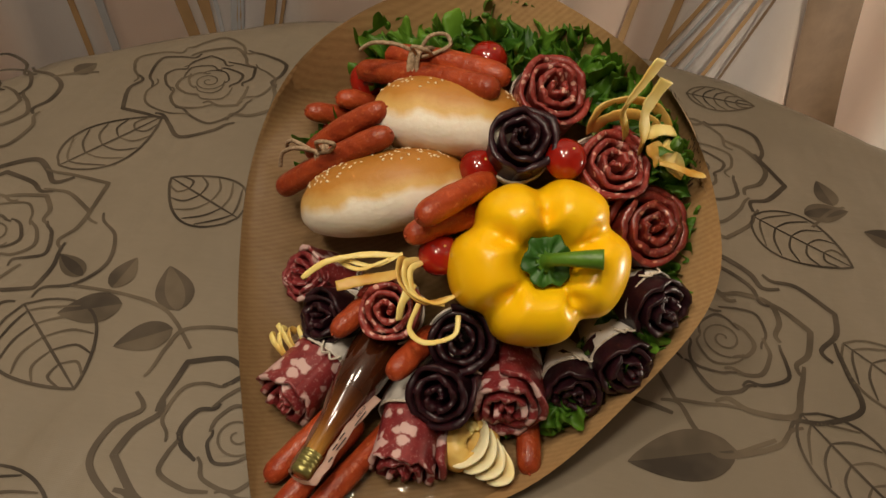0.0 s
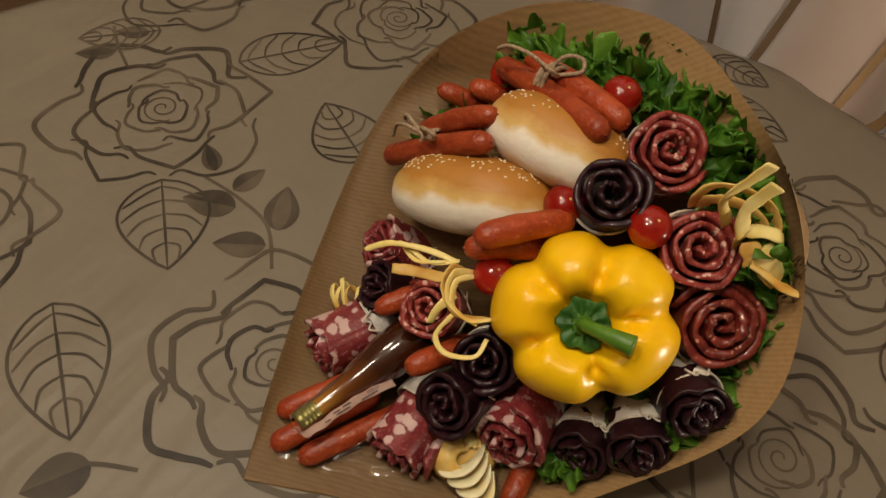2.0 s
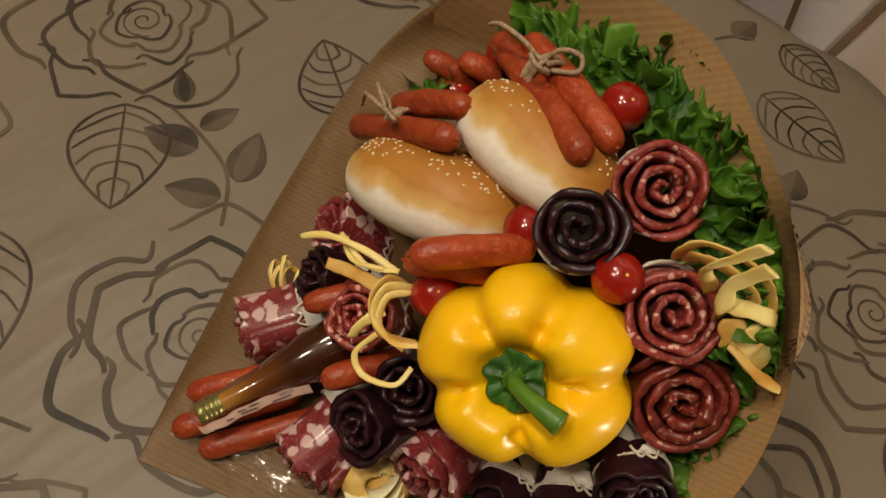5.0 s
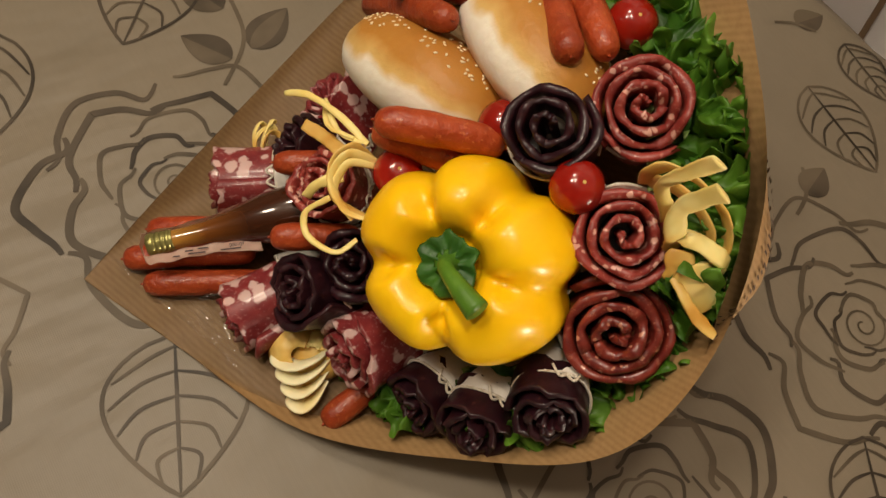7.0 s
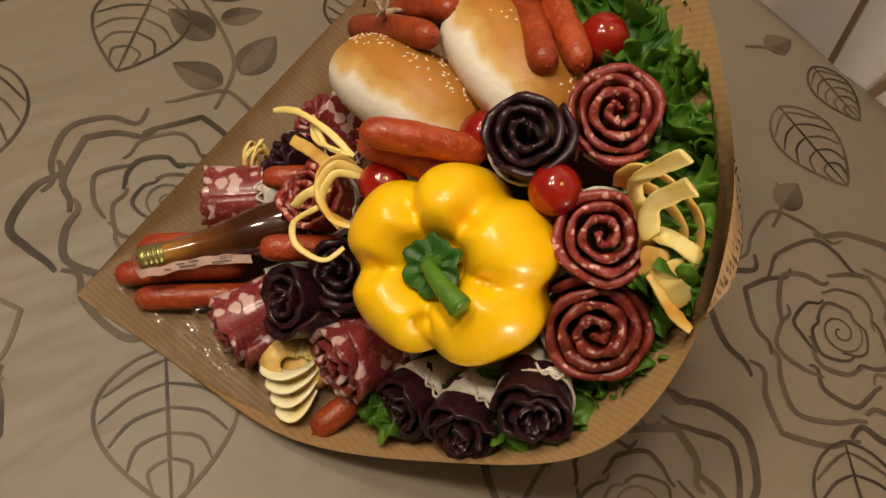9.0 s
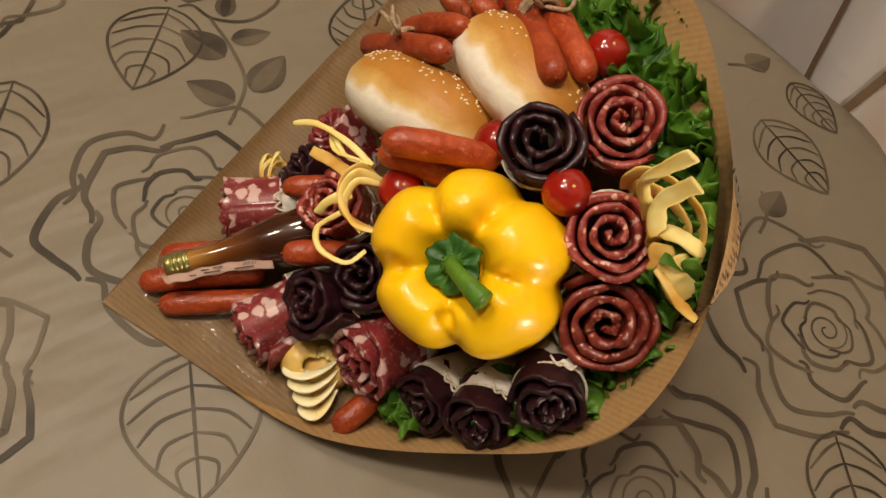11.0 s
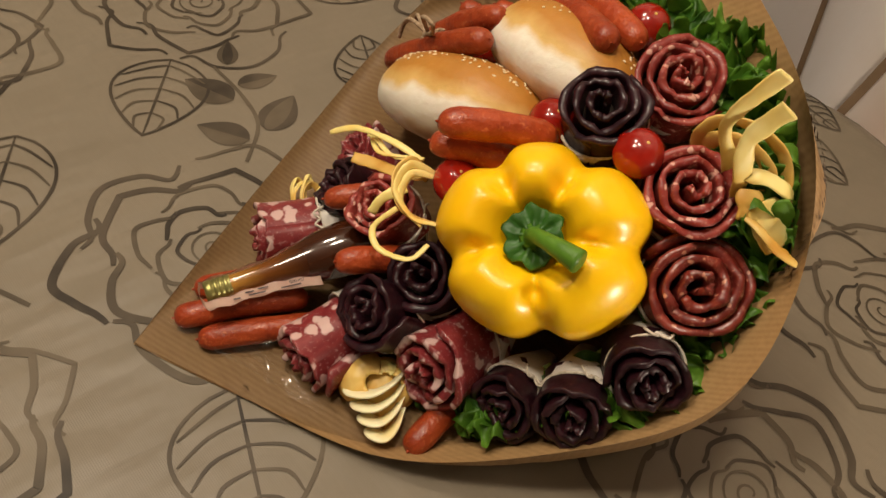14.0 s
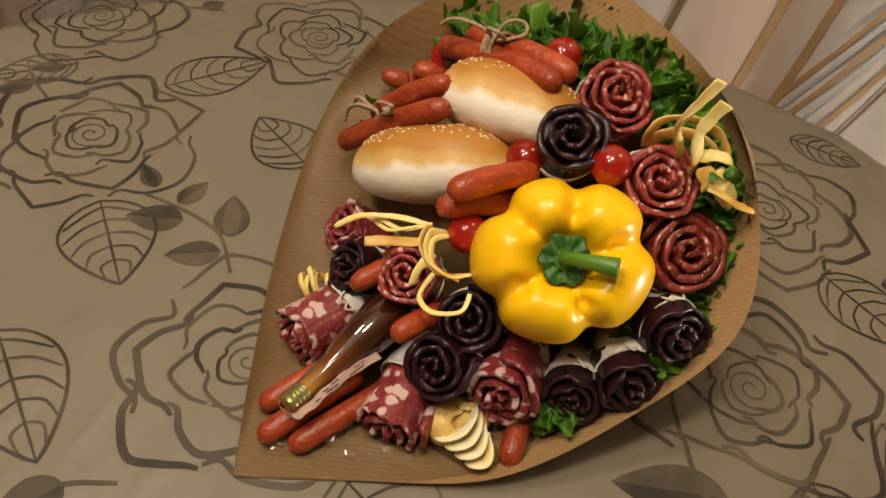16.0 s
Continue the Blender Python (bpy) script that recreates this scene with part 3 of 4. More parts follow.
# ---- the wrapping paper ----
FACE = Vector((-0.2, -0.59, 0.79)).normalized()
HEART = Vector((0.055, 0.375, 0.875))
RIM = [(-0.028, 0.208, 0.7545), (-0.061, 0.274, 0.770), (-0.101, 0.368, 0.803), (-0.122, 0.452, 0.862), (-0.105, 0.500, 0.928), (-0.045, 0.525, 0.985), (0.035, 0.522, 1.016), (0.10, 0.492, 1.015),
       (0.160, 0.462, 0.992), (0.205, 0.428, 0.943), (0.219, 0.385, 0.893), (0.185, 0.339, 0.836), (0.123, 0.278, 0.788), (0.038, 0.239, 0.764)]


def rim_points(n=10):
    return spline(RIM + RIM[:1], n)[:-1]


def inset(c):
    """How far the inner sheet stands off the outer one, as a share of the way to the middle."""
    return 0.06 * math.exp(-((c - 8.0) / 0.9) ** 2)


def collar(p, c, d):
    """A point of the outer sheet: below the rim point p (at c along the rim), d of the way down."""
    flat = (p - HEART)
    flat.z = 0
    flat.normalize()
    flare = 0.0003 + 0.024 * math.exp(-((c - 8.1) / 0.6) ** 2) * math.sin(math.pi * min(1, d / 0.55) ** 0.7)
    q = p + flat * (flare + 0.0012 * noise.noise(Vector((c * 4, d * 6, 2))) * min(1, d * 8))
    low = max(0.0, p.z - bed_z(p.x, p.y))
    q += (Vector((-0.20, 0.50, 0)) - flat * 0.55) * low * d * (1 - 0.85 * math.exp(-((c - 8.1) / 0.6) ** 2))
    q.z = p.z * (1 - d) + (bed_z(q.x, q.y) + 0.002) * d + (0.0004 if d == 0 else 0)
    return q


def wrap():
    top = thing("paper_wrap", "brown ribbed kraft paper wrapped round the food bouquet", "wrapping paper", pose(*RIM[0]))
    off = Vector(RIM[0])
    rim = rim_points()
    n = len(rim)
    bm = bmesh.new()
    rows = []
    for s, depth in ((0, 0), (0.008, 0.012), (0.02, 0.028), (0.04, 0.044), (0.08, 0.060), (0.16, 0.074), (0.32, 0.088), (0.6, 0.098), (0.93, 0.10)):
        row = []
        for i, p in enumerate(rim):
            c = i / 10
            steep = 0.12 + 0.88 * max(0.0, min(1.0, (c - 3.2) / 1.6, (12.6 - c) / 1.2))
            middle = Vector((HEART.x, HEART.y, p.z + (HEART.z - p.z) * max(0.0, steep - 0.12) / 0.88))
            q = p.lerp(middle, s + (1 - s) * inset(c)) - FACE * (depth * steep + 0.2 * inset(c))
            q += FACE * (0.003 * noise.noise(q * 22) * min(1, s * 12))
            q.z = max(q.z, bed_z(q.x, q.y) + 0.003 + 0.0015 * noise.noise(q * 30) * min(1, s * 8))
            row.append(bm.verts.new(q - off))
        rows.append(row)
    for a, b in zip(rows, rows[1:]):
        for i in range(n):
            bm.faces.new((a[i], a[(i + 1) % n], b[(i + 1) % n], b[i]))
    bm.faces.new(rows[-1])
    bmesh.ops.solidify(bm, geom=bm.faces[:], thickness=0.0006)
    part("inner_sheet", bm, KRAFT, top)
    # the outer layer: a folded collar that runs down to the table
    bm = bmesh.new()
    rows = [[bm.verts.new(collar(p, i / 10, d) - off) for i, p in enumerate(rim)] for d in (0, 0.06, 0.12, 0.2, 0.3, 0.45, 0.65, 1.0)]
    for a, b in zip(rows, rows[1:]):
        for i in range(n):
            bm.faces.new((a[i], b[i], b[(i + 1) % n], a[(i + 1) % n]))
    part("outer_sheet", bm, KRAFT, top)
    return top


WRAP = wrap()


# ---- rolls of sliced meat ----
def slice_mesh(R, a0, a1, r0, r1, height, thick, seed, total):
    """One thin slice rolled about the z axis, its lip curling outwards."""
    rng = random.Random(seed)
    bm = bmesh.new()
    steps = max(10, int((a1 - a0) / 0.22))
    levels = (-height, -height * 0.45, -0.005, -0.0012, 0.0)
    ph = rng.uniform(0, 6)
    inner, outer, lip = [], [], []
    for i in range(steps + 1):
        k = i / steps
        a = a0 + (a1 - a0) * k
        r = r0 + (r1 - r0) * k
        r *= 1 + 0.03 * math.sin(2.3 * a + ph) + 0.025 * math.sin(5 * a + ph * 2)
        lift = -0.26 * r * (r / R) + 0.0016 * math.sin(3.1 * a + ph) + 0.0011 * math.sin(7.3 * a + ph) + 0.0008 * math.sin(13 * a + 2 * ph)
        fade = 0.006 * (1 - min(1, 5 * k, 5 * (1 - k)))
        th = thick * (1 + 0.25 * math.sin(4.3 * a + ph))
        ia, oa = [], []
        for j, z in enumerate(levels):
            flare = (1.0, 0.97, 1.01, 1.05, 1.07)[j] if r > 0.3 * R else (0.9, 0.9, 1, 1.02, 1.02)[j]
            zz = z + lift - (fade if j >= 2 else 0)
            w = th * (0.5, 0.5, 0.5, 0.5, 0.44)[j]
            for lst, d in ((ia, -w), (oa, w)):
                q = max(0.0004, r * flare + d)
                lst.append(bm.verts.new((q * math.cos(a), q * math.sin(a), zz)))
        q = max(0.0003, r * (1.07 if r > 0.3 * R else 1.02))
        lip.append(bm.verts.new((q * math.cos(a), q * math.sin(a), lift - fade + th * 0.10)))
        inner.append(ia)
        outer.append(oa)
    top = len(levels) - 1
    for i in range(steps):
        for j in range(top):
            bm.faces.new((outer[i][j], outer[i + 1][j], outer[i + 1][j + 1], outer[i][j + 1]))
            bm.faces.new((inner[i + 1][j], inner[i][j], inner[i][j + 1], inner[i + 1][j + 1]))
        bm.faces.new((outer[i][top], outer[i + 1][top], lip[i + 1], lip[i]))
        bm.faces.new((lip[i], lip[i + 1], inner[i + 1][top], inner[i][top]))
    for e, flip in ((0, False), (steps, True)):
        for j in range(top):
            f = [inner[e][j], outer[e][j], outer[e][j + 1], inner[e][j + 1]]
            bm.faces.new(f[::-1] if flip else f)
        f = [inner[e][top], outer[e][top], lip[e]]
        bm.faces.new(f[::-1] if flip else f)
    return bm


def meat_roll(name, label, head, direction, R, material, seed, length=0.045, turns=4.2, wrapper=True, thick=0.7, spin=0.0, start=0.62):
    rng = random.Random(seed)
    m = axis_pose(head, direction, (0.2, -0.4, 0.9))
    top = thing(name, label, "cold cuts", m, group="meat roses")
    total = turns * 2 * math.pi
    a = 0.0
    while a < total - 1.0:
        span = min(total - a, 2 * math.pi * rng.uniform(0.85, 1.15))
        ra, rb = 0.001 + (R - 0.001) * (a / total) ** 0.85, 0.001 + (R - 0.001) * ((a + span) / total) ** 0.85
        part("slice", slice_mesh(R, a + spin, a + span + spin, ra, rb, length * (start + 0.15), (R / turns) * thick * rng.uniform(0.85, 1.15), seed * 17 + int(a * 10), total), material, top)
        a += span * 0.93
    if wrapper:
        w0 = length * start
        prof = [(0.002, -w0 - 0.018), (R * 0.80, -w0 - 0.016), (R * 0.98, -w0 - 0.001), (R * 1.02, -w0 - 0.0005), (R * 0.97, -w0 - length * 0.25), (R * 0.72, -w0 - length * 0.6), (R * 0.35, -w0 - length * 1.1), (0.003, -w0 - length * 1.15)]
        ph = rng.uniform(0, 6)
        part("wrapper", lathe(bmesh.new(), prof, 24, lambda an, k, r, z: (r * (1 + 0.06 * math.sin(an * 5 + ph) * k), z)), TISSUE, top, "white paper wrapper round the tail")
        ring = [Vector((R * 1.0 * math.cos(b), R * 1.0 * math.sin(b), -w0 - 0.001 + 0.001 * math.sin(b * 3))) for b in np.linspace(0, 6.28, 30)]
        bm = sweep(bmesh.new(), ring, 0.0009, 6)
        for side in (-1, 1):
            sweep(bm, spline([(R * 1.02, 0, -w0), (R * 1.1, side * 0.004, -w0 + 0.004), (R * 1.06, side * 0.008, -w0 - 0.003)], 5), 0.0008, 6)
        part("tie", bm, STRING, top, "white string tie")
    return top


FINE = "red salami slices rolled into a rose"
COARSE = "red salami slices with white fat rolled into a rose"
DARK = "dark dried beef slices rolled into a rose"
ROLLS = (
    (FINE, (0.086, 0.452, 0.985), (0.16, -0.58, 0.80), 0.0245, SALAMI),
    (FINE, (0.135, 0.420, 0.958), (0.22, -0.58, 0.78), 0.0250, SALAMI),
    (FINE, (0.172, 0.407, 0.925), (0.30, -0.56, 0.77), 0.0275, SALAMI_GLOSSY),
    (FINE, (0.010, 0.333, 0.864), (-0.10, -0.66, 0.74), 0.0215, SALAMI),
    (DARK, (0.070, 0.411, 0.966), (0.05, -0.58, 0.81), 0.0230, BEEF),
    (DARK, (0.192, 0.368, 0.886), (0.55, -0.72, 0.36), 0.0210, BEEF),
    (DARK, (0.178, 0.342, 0.850), (0.44, -0.84, 0.20), 0.0212, BEEF),
    (DARK, (0.146, 0.327, 0.828), (0.18, -0.94, 0.18), 0.0205, BEEF),
    (DARK, (0.054, 0.298, 0.832), (-0.22, -0.80, 0.48), 0.0220, BEEF),
    (DARK, (0.060, 0.328, 0.855), (-0.05, -0.72, 0.66), 0.0220, BEEF),
    (DARK, (-0.038, 0.342, 0.831), (-0.55, -0.66, 0.40), 0.0195, BEEF),
    (COARSE, (-0.046, 0.299, 0.785), (-0.40, -0.85, -0.20), 0.0240, SALAMI_FAT),
    (COARSE, (0.044, 0.270, 0.780), (0.00, -0.95, -0.22), 0.0250, SALAMI_FAT),
    (COARSE, (0.102, 0.308, 0.820), (0.10, -0.97, 0.08), 0.0250, SALAMI_FAT),
    (COARSE, (-0.062, 0.378, 0.833), (-0.62, -0.55, 0.45), 0.0200, SALAMI_FAT),
)
NAMES = {FINE: "salami_rose", COARSE: "coarse_salami_rose", DARK: "dried_beef_rose"}
for k, (label, head, direction, R, material) in enumerate(ROLLS):
    turns, thick = {FINE: (3.8, 0.62), COARSE: (3.4, 0.58), DARK: (3.3, 0.60)}[label]
    meat_roll(NAMES[label], label, head, direction, R, material, k + 3, 0.05 if label == COARSE else 0.042, turns, True, thick, k * 1.3, 0.85 if label == COARSE else 0.44 if k in (5, 6, 7) else 0.62)


# ---- the yellow pepper ----
def pepper():
    m = axis_pose((0.101, 0.353, 0.916), (0.08, -0.75, 0.655), (1, 0, 0.1))
    top = thing("bell_pepper", "glossy yellow bell pepper with a green stem", "pepper", m)
    groove = (0.61, 1.75, 2.80, 4.05, 5.45)

    def shape(a, k, r, z):
        gap = min(abs((a - g + math.pi) % (2 * math.pi) - math.pi) for g in groove)
        cut = math.exp(-(gap / 0.20) ** 2)
        weight = min(1.0, r / 0.03)
        lobe = 1 + 0.05 * math.sin(2 * a + 0.5) * weight
        rr = r * lobe * (1 - 0.155 * cut * weight)
        zz = z - 0.013 * cut * max(0.0, 1 - abs(r - 0.034) / 0.024) * (1 if k < 0.6 else 0.3)
        return rr, zz

    prof = [(0.0005, -0.006), (0.009, -0.006), (0.014, -0.004), (0.018, 0.002), (0.0225, 0.0085), (0.029, 0.013), (0.036, 0.013), (0.043, 0.0095), (0.0495, 0.002), (0.0545, -0.009), (0.0570, -0.022),
            (0.0570, -0.036), (0.0545, -0.052), (0.0500, -0.067), (0.0430, -0.080), (0.0330, -0.089), (0.0200, -0.092), (0.0005, -0.088)]
    dense = [(p.x, p.y) for p in spline([(r, z, 0) for r, z in prof], 3)]
    part("body", lathe(bmesh.new(), dense, 96, shape), PEPPER, top)
    bm = lathe(bmesh.new(), [(0.001, -0.004), (0.009, -0.003), (0.0135, 0.000), (0.0160, 0.0045), (0.0148, 0.0055), (0.010, 0.002), (0.0065, 0.003), (0.001, 0.004)], 40,
               lambda a, k, r, z: (r * (1 + 0.09 * math.sin(a * 6) + 0.05 * math.sin(a * 11)), z + 0.0012 * math.sin(a * 9)))
    part("calyx", bm, CALYX, top, "dark green ruffled calyx")
    inv = m.inverted()
    pts = [Vector((0, 0, 0.002)), inv @ Vector((0.104, 0.345, 0.925)), inv @ Vector((0.117, 0.342, 0.932)), inv @ Vector((0.131, 0.342, 0.936))]
    path = spline(pts, 8)
    part("stem", sweep(bmesh.new(), path, lambda k: 0.0078 - 0.0032 * math.sin(math.pi * min(1, k * 1.05) ** 0.6) - 0.0016 * k, 14), STEM, top, "green curved stem with a cut end")


pepper()


# ---- buns ----
def bun(at, along, up, length, width, height, seed):
    m = axis_pose(at, up, along)
    top = thing("sesame_bun", "golden oval bun with pale sides and sesame seeds", "bun", m, group="buns")
    bm = bmesh.new()
    bmesh.ops.create_uvsphere(bm, u_segments=48, v_segments=32, radius=1)
    hx, hy, hz = length / 2, width / 2, height / 2

    def place(d):
        e = 0.82
        p = Vector([math.copysign(abs(c) ** e, c) for c in d])
        p = p / max(1e-6, (abs(p.x) ** 2.3 + abs(p.y) ** 2.3 + abs(p.z) ** 2.3) ** (1 / 2.3))
        z = p.z * hz * (1.0 if p.z > 0 else 0.86)
        k = 1 + 0.035 * noise.noise(d * 1.4 + Vector((seed, 0, 0))) + 0.012 * noise.noise(d * 4 + Vector((0, seed, 0)))
        return Vector((p.x * hx * k, p.y * hy * k, z * k))

    for v in bm.verts:
        v.co = place(v.co.copy())
    part("bread", bm, BUN, top)
    rng = random.Random(seed)
    bm = bmesh.new()
    for k in range(190):
        a, c = rng.uniform(0, 6.283), rng.uniform(0.45, 1.0)
        s = math.sqrt(1 - c * c)
        d = Vector((s * math.cos(a), s * math.sin(a), c))
        p, nrm = place(d), Vector((d.x / hx, d.y / hy, d.z / hz)).normalized()
        sm = axis_pose(p, nrm, (rng.uniform(-1, 1), rng.uniform(-1, 1), 0.1))
        made = bmesh.ops.create_icosphere(bm, subdivisions=1, radius=0.001)
        for v in made["verts"]:
            v.co = sm @ Vector((v.co.x * (1.35 + 0.35 * v.co.x / 0.001), v.co.y * 0.85, v.co.z * 0.6))
    tagged(part("sesame_topping", bm, SESAME, top, "pale sesame seeds"), kind="stuff")


bun((-0.012, 0.412, 0.893), (0.857, 0.118, 0.496), (-0.40, 0.50, 0.70), 0.120, 0.078, 0.062, 2)
bun((0.020, 0.452, 0.938), (0.90, -0.12, 0.22), (-0.10, 0.62, 0.78), 0.112, 0.078, 0.062, 7)


# ---- cherry tomatoes ----
def tomato(at, r, up):
    top = thing("cherry_tomato", "small glossy red cherry tomato", "tomato", axis_pose(at, up), group="tomatoes")
    prof = [(r * 0.02, -r * 0.93)] + [(r * math.sin(a), -r * 0.96 * math.cos(a) * (1 - 0.08 * math.exp(-(a / 0.35) ** 2))) for a in np.linspace(0.25, 2.9, 16)] + [(r * 0.02, r * 0.88)]
    part("fruit", lathe(bmesh.new(), prof, 28, lambda a, k, q, z: (q * (1 + 0.012 * math.sin(3 * a)), z)), TOMATO, top)
    part("blossom_scar", lathe(bmesh.new(), [(0.0002, r * 0.875), (0.0011, r * 0.885), (0.0009, r * 0.9), (0.0002, r * 0.905)], 8), SMOKED, top)


for at, r in (((0.101, 0.416, 0.952), 0.0140), ((0.037, 0.490, 0.972), 0.0142), ((0.048, 0.415, 0.930), 0.0140), ((0.035, 0.368, 0.889), 0.0142), ((-0.063, 0.487, 0.888), 0.0148), ((-0.050, 0.509, 0.925), 0.0145)):
    tomato(at, r, (0.2, -0.3, 0.9))


# ---- smoked sausages ----
def sausage(a, b, r=0.0088, bow=0.004, seed=1, label="short smoked reddish sausage with a wrinkled skin"):
    a, b = Vector(a), Vector(b)
    mid = (a + b) / 2
    d = b - a
    m = axis_pose(mid, d, (0.1, -0.3, 0.9))
    L = d.length / 2
    rng = random.Random(seed)
    path = spline([(0, 0, -L), (bow * 0.7, 0, -L * 0.5), (bow, 0, 0), (bow * 0.7, 0, L * 0.5), (0, 0, L)], 8)
    ph = rng.uniform(0, 6)

    def radius(k):
        e = min(k, 1 - k) * 2 * L
        cap = min(1.0, math.sqrt(max(0.0, 1 - (1 - min(1.0, e / (r * 1.5))) ** 2)) * 0.94 + 0.06)
        return r * cap * (1 + 0.035 * math.sin(k * 9 + ph) + 0.02 * math.sin(k * 23 + ph))

    ks = [0, 0.004, 0.012, 0.025, 0.045, 0.075, 0.11, 0.16] + list(np.linspace(0.22, 0.78, 12)) + [0.84, 0.89, 0.925, 0.955, 0.975, 0.988, 0.996, 1]
    dense = []
    for k in ks:
        f = k * (len(path) - 1)
        i = min(int(f), len(path) - 2)
        dense.append(path[i].lerp(path[i + 1], f - i))
    bm = bmesh.new()
    rings = []
    for k, p in zip(ks, dense):
        q = radius(k)
        rings.append([bm.verts.new(p + Vector((q * math.cos(t), q * math.sin(t), 0))) for t in (2 * math.pi * j / 18 for j in range(18))])
    for x, y in zip(rings, rings[1:]):
        for j in range(18):
            bm.faces.new((x[j], x[(j + 1) % 18], y[(j + 1) % 18], y[j]))
    bm.faces.new(rings[0][::-1])
    bm.faces.new(rings[-1])
    top = thing("smoked_sausage", label, "sausage", m, group="sausages")
    part("skin", bm, SAUSAGE, top)
    for e in (-1, 1):
        part("tied_end", sweep(bmesh.new(), [Vector((0, 0, e * (L - 0.001))), Vector((0.0004, 0, e * (L + 0.0007))), Vector((0.001, 0.0005, e * (L + 0.0014)))], lambda k: 0.0011 - 0.0006 * k, 8), SAUSAGE, top)


SAUSAGES = (((-0.006, 0.237, 0.767), (0.035, 0.315, 0.784), 0.0080), ((-0.027, 0.233, 0.766), (0.008, 0.305, 0.784), 0.0080), ((-0.040, 0.254, 0.767), (0.000, 0.318, 0.793), 0.0076),
            ((0.126, 0.292, 0.786), (0.116, 0.352, 0.795), 0.0085), ((0.023, 0.302, 0.838), (0.045, 0.352, 0.836), 0.0084), ((-0.021, 0.325, 0.838), (0.005, 0.37, 0.845), 0.0078),
            ((0.018, 0.353, 0.925), (0.058, 0.410, 0.928), 0.0090), ((0.012, 0.361, 0.903), (0.056, 0.402, 0.905), 0.0088),
            ((-0.090, 0.424, 0.868), (-0.014, 0.416, 0.942), 0.0084), ((-0.075, 0.440, 0.893), (-0.022, 0.433, 0.950), 0.0084),
            ((-0.055, 0.498, 0.938), (0.048, 0.434, 0.980), 0.0090), ((-0.036, 0.497, 0.956), (0.054, 0.455, 0.980), 0.0088),
            ((-0.089, 0.477, 0.906), (-0.050, 0.500, 0.890), 0.0080), ((-0.068, 0.485, 0.918), (-0.030, 0.507, 0.905), 0.0080))
for k, (a, b, r) in enumerate(SAUSAGES):
    sausage(a, b, r, 0.003, k)


def twine_bundle(at, direction, r, loops, seed):
    rng = random.Random(seed)
    m = axis_pose(at, direction, (0, -0.4, 0.9))
    top = thing("jute_twine", "rough jute twine tied in a bow round sausages", "twine", m, group="twine ties")
    path = []
    for i in range(120):
        t = i / 119
        a = t * 2 * math.pi * 4
        path.append(Vector((r[0] * math.cos(a) * 1.03, r[1] * math.sin(a) * 1.03, -0.005 + 0.01 * t + 0.0008 * math.sin(a * 2.3))))
    part("winding", sweep(bmesh.new(), path, 0.0016, 6), JUTE, top)
    for pts in loops:
        part("bow_loop", sweep(bmesh.new(), spline([Vector(p) + Vector((rng.uniform(-1, 1), rng.uniform(-1, 1), 0)) * 0.001 for p in pts], 10), 0.0015, 6), JUTE, top)


twine_bundle((-0.054, 0.424, 0.905), (0.07, -0.008, 0.066), (0.0105, 0.0105),
             (((0.012, 0, 0), (0.022, -0.004, -0.012), (0.018, -0.008, -0.03), (0.012, -0.006, -0.04)), ((0.012, 0, 0), (0.024, 0.003, 0.01), (0.021, 0.008, 0.022), (0.014, 0.006, 0.012), (0.012, 0, 0)),
              ((0.012, 0.002, 0), (0.018, -0.014, -0.02), (0.010, -0.02, -0.034), (0.008, -0.012, -0.02), (0.011, 0, 0))), 3)
twine_bundle((-0.004, 0.474, 0.962), (0.1, -0.055, 0.035), (0.0165, 0.013),
             (((0.014, 0, 0), (0.024, 0.004, -0.012), (0.028, 0.010, -0.028), (0.024, 0.014, -0.04)), ((0.014, 0, 0), (0.022, -0.008, 0.006), (0.020, -0.016, 0.014), (0.014, -0.012, 0.018), (0.013, 0, 0.004)),
              ((0.014, 0.001, 0), (0.026, 0.008, 0.004), (0.027, 0.01, 0.016), (0.018, 0.004, 0.014), (0.013, 0, 0))), 5)


# ---- cheese ----
def ribbon(pts, width, thick=0.0022, twist=0.0, up=(0.2, -0.5, 0.8), n=8):
    o = Vector(pts[0]) * 300
    bm = sweep(bmesh.new(), spline(pts, n), lambda k: 0.5 * width * (1 + 0.35 * noise.noise(o + Vector((k * 4, 0, 0)))) * (1 - 0.12 * (2 * k - 1) ** 8), 12, 1.0, thick / width, twist, Vector(up))
    for v in bm.verts:
        v.co += Vector((noise.noise(v.co * 260), noise.noise(v.co * 260 + Vector((7, 0, 0))), noise.noise(v.co * 260 + Vector((0, 7, 0))))) * min(width * 0.10, 0.0005)
    return bm


def cheese(name, label, at, strips):
    top = thing(name, label, "cheese", pose(*at), group="cheese")
    o = Vector(at)
    for pts, width, twist, material in strips:
        part("strand", ribbon([Vector(p) - o for p in pts], width, max(0.0018, width * 0.27), twist), material, top, "brown smoked strand" if material is SMOKED else "")
    return top


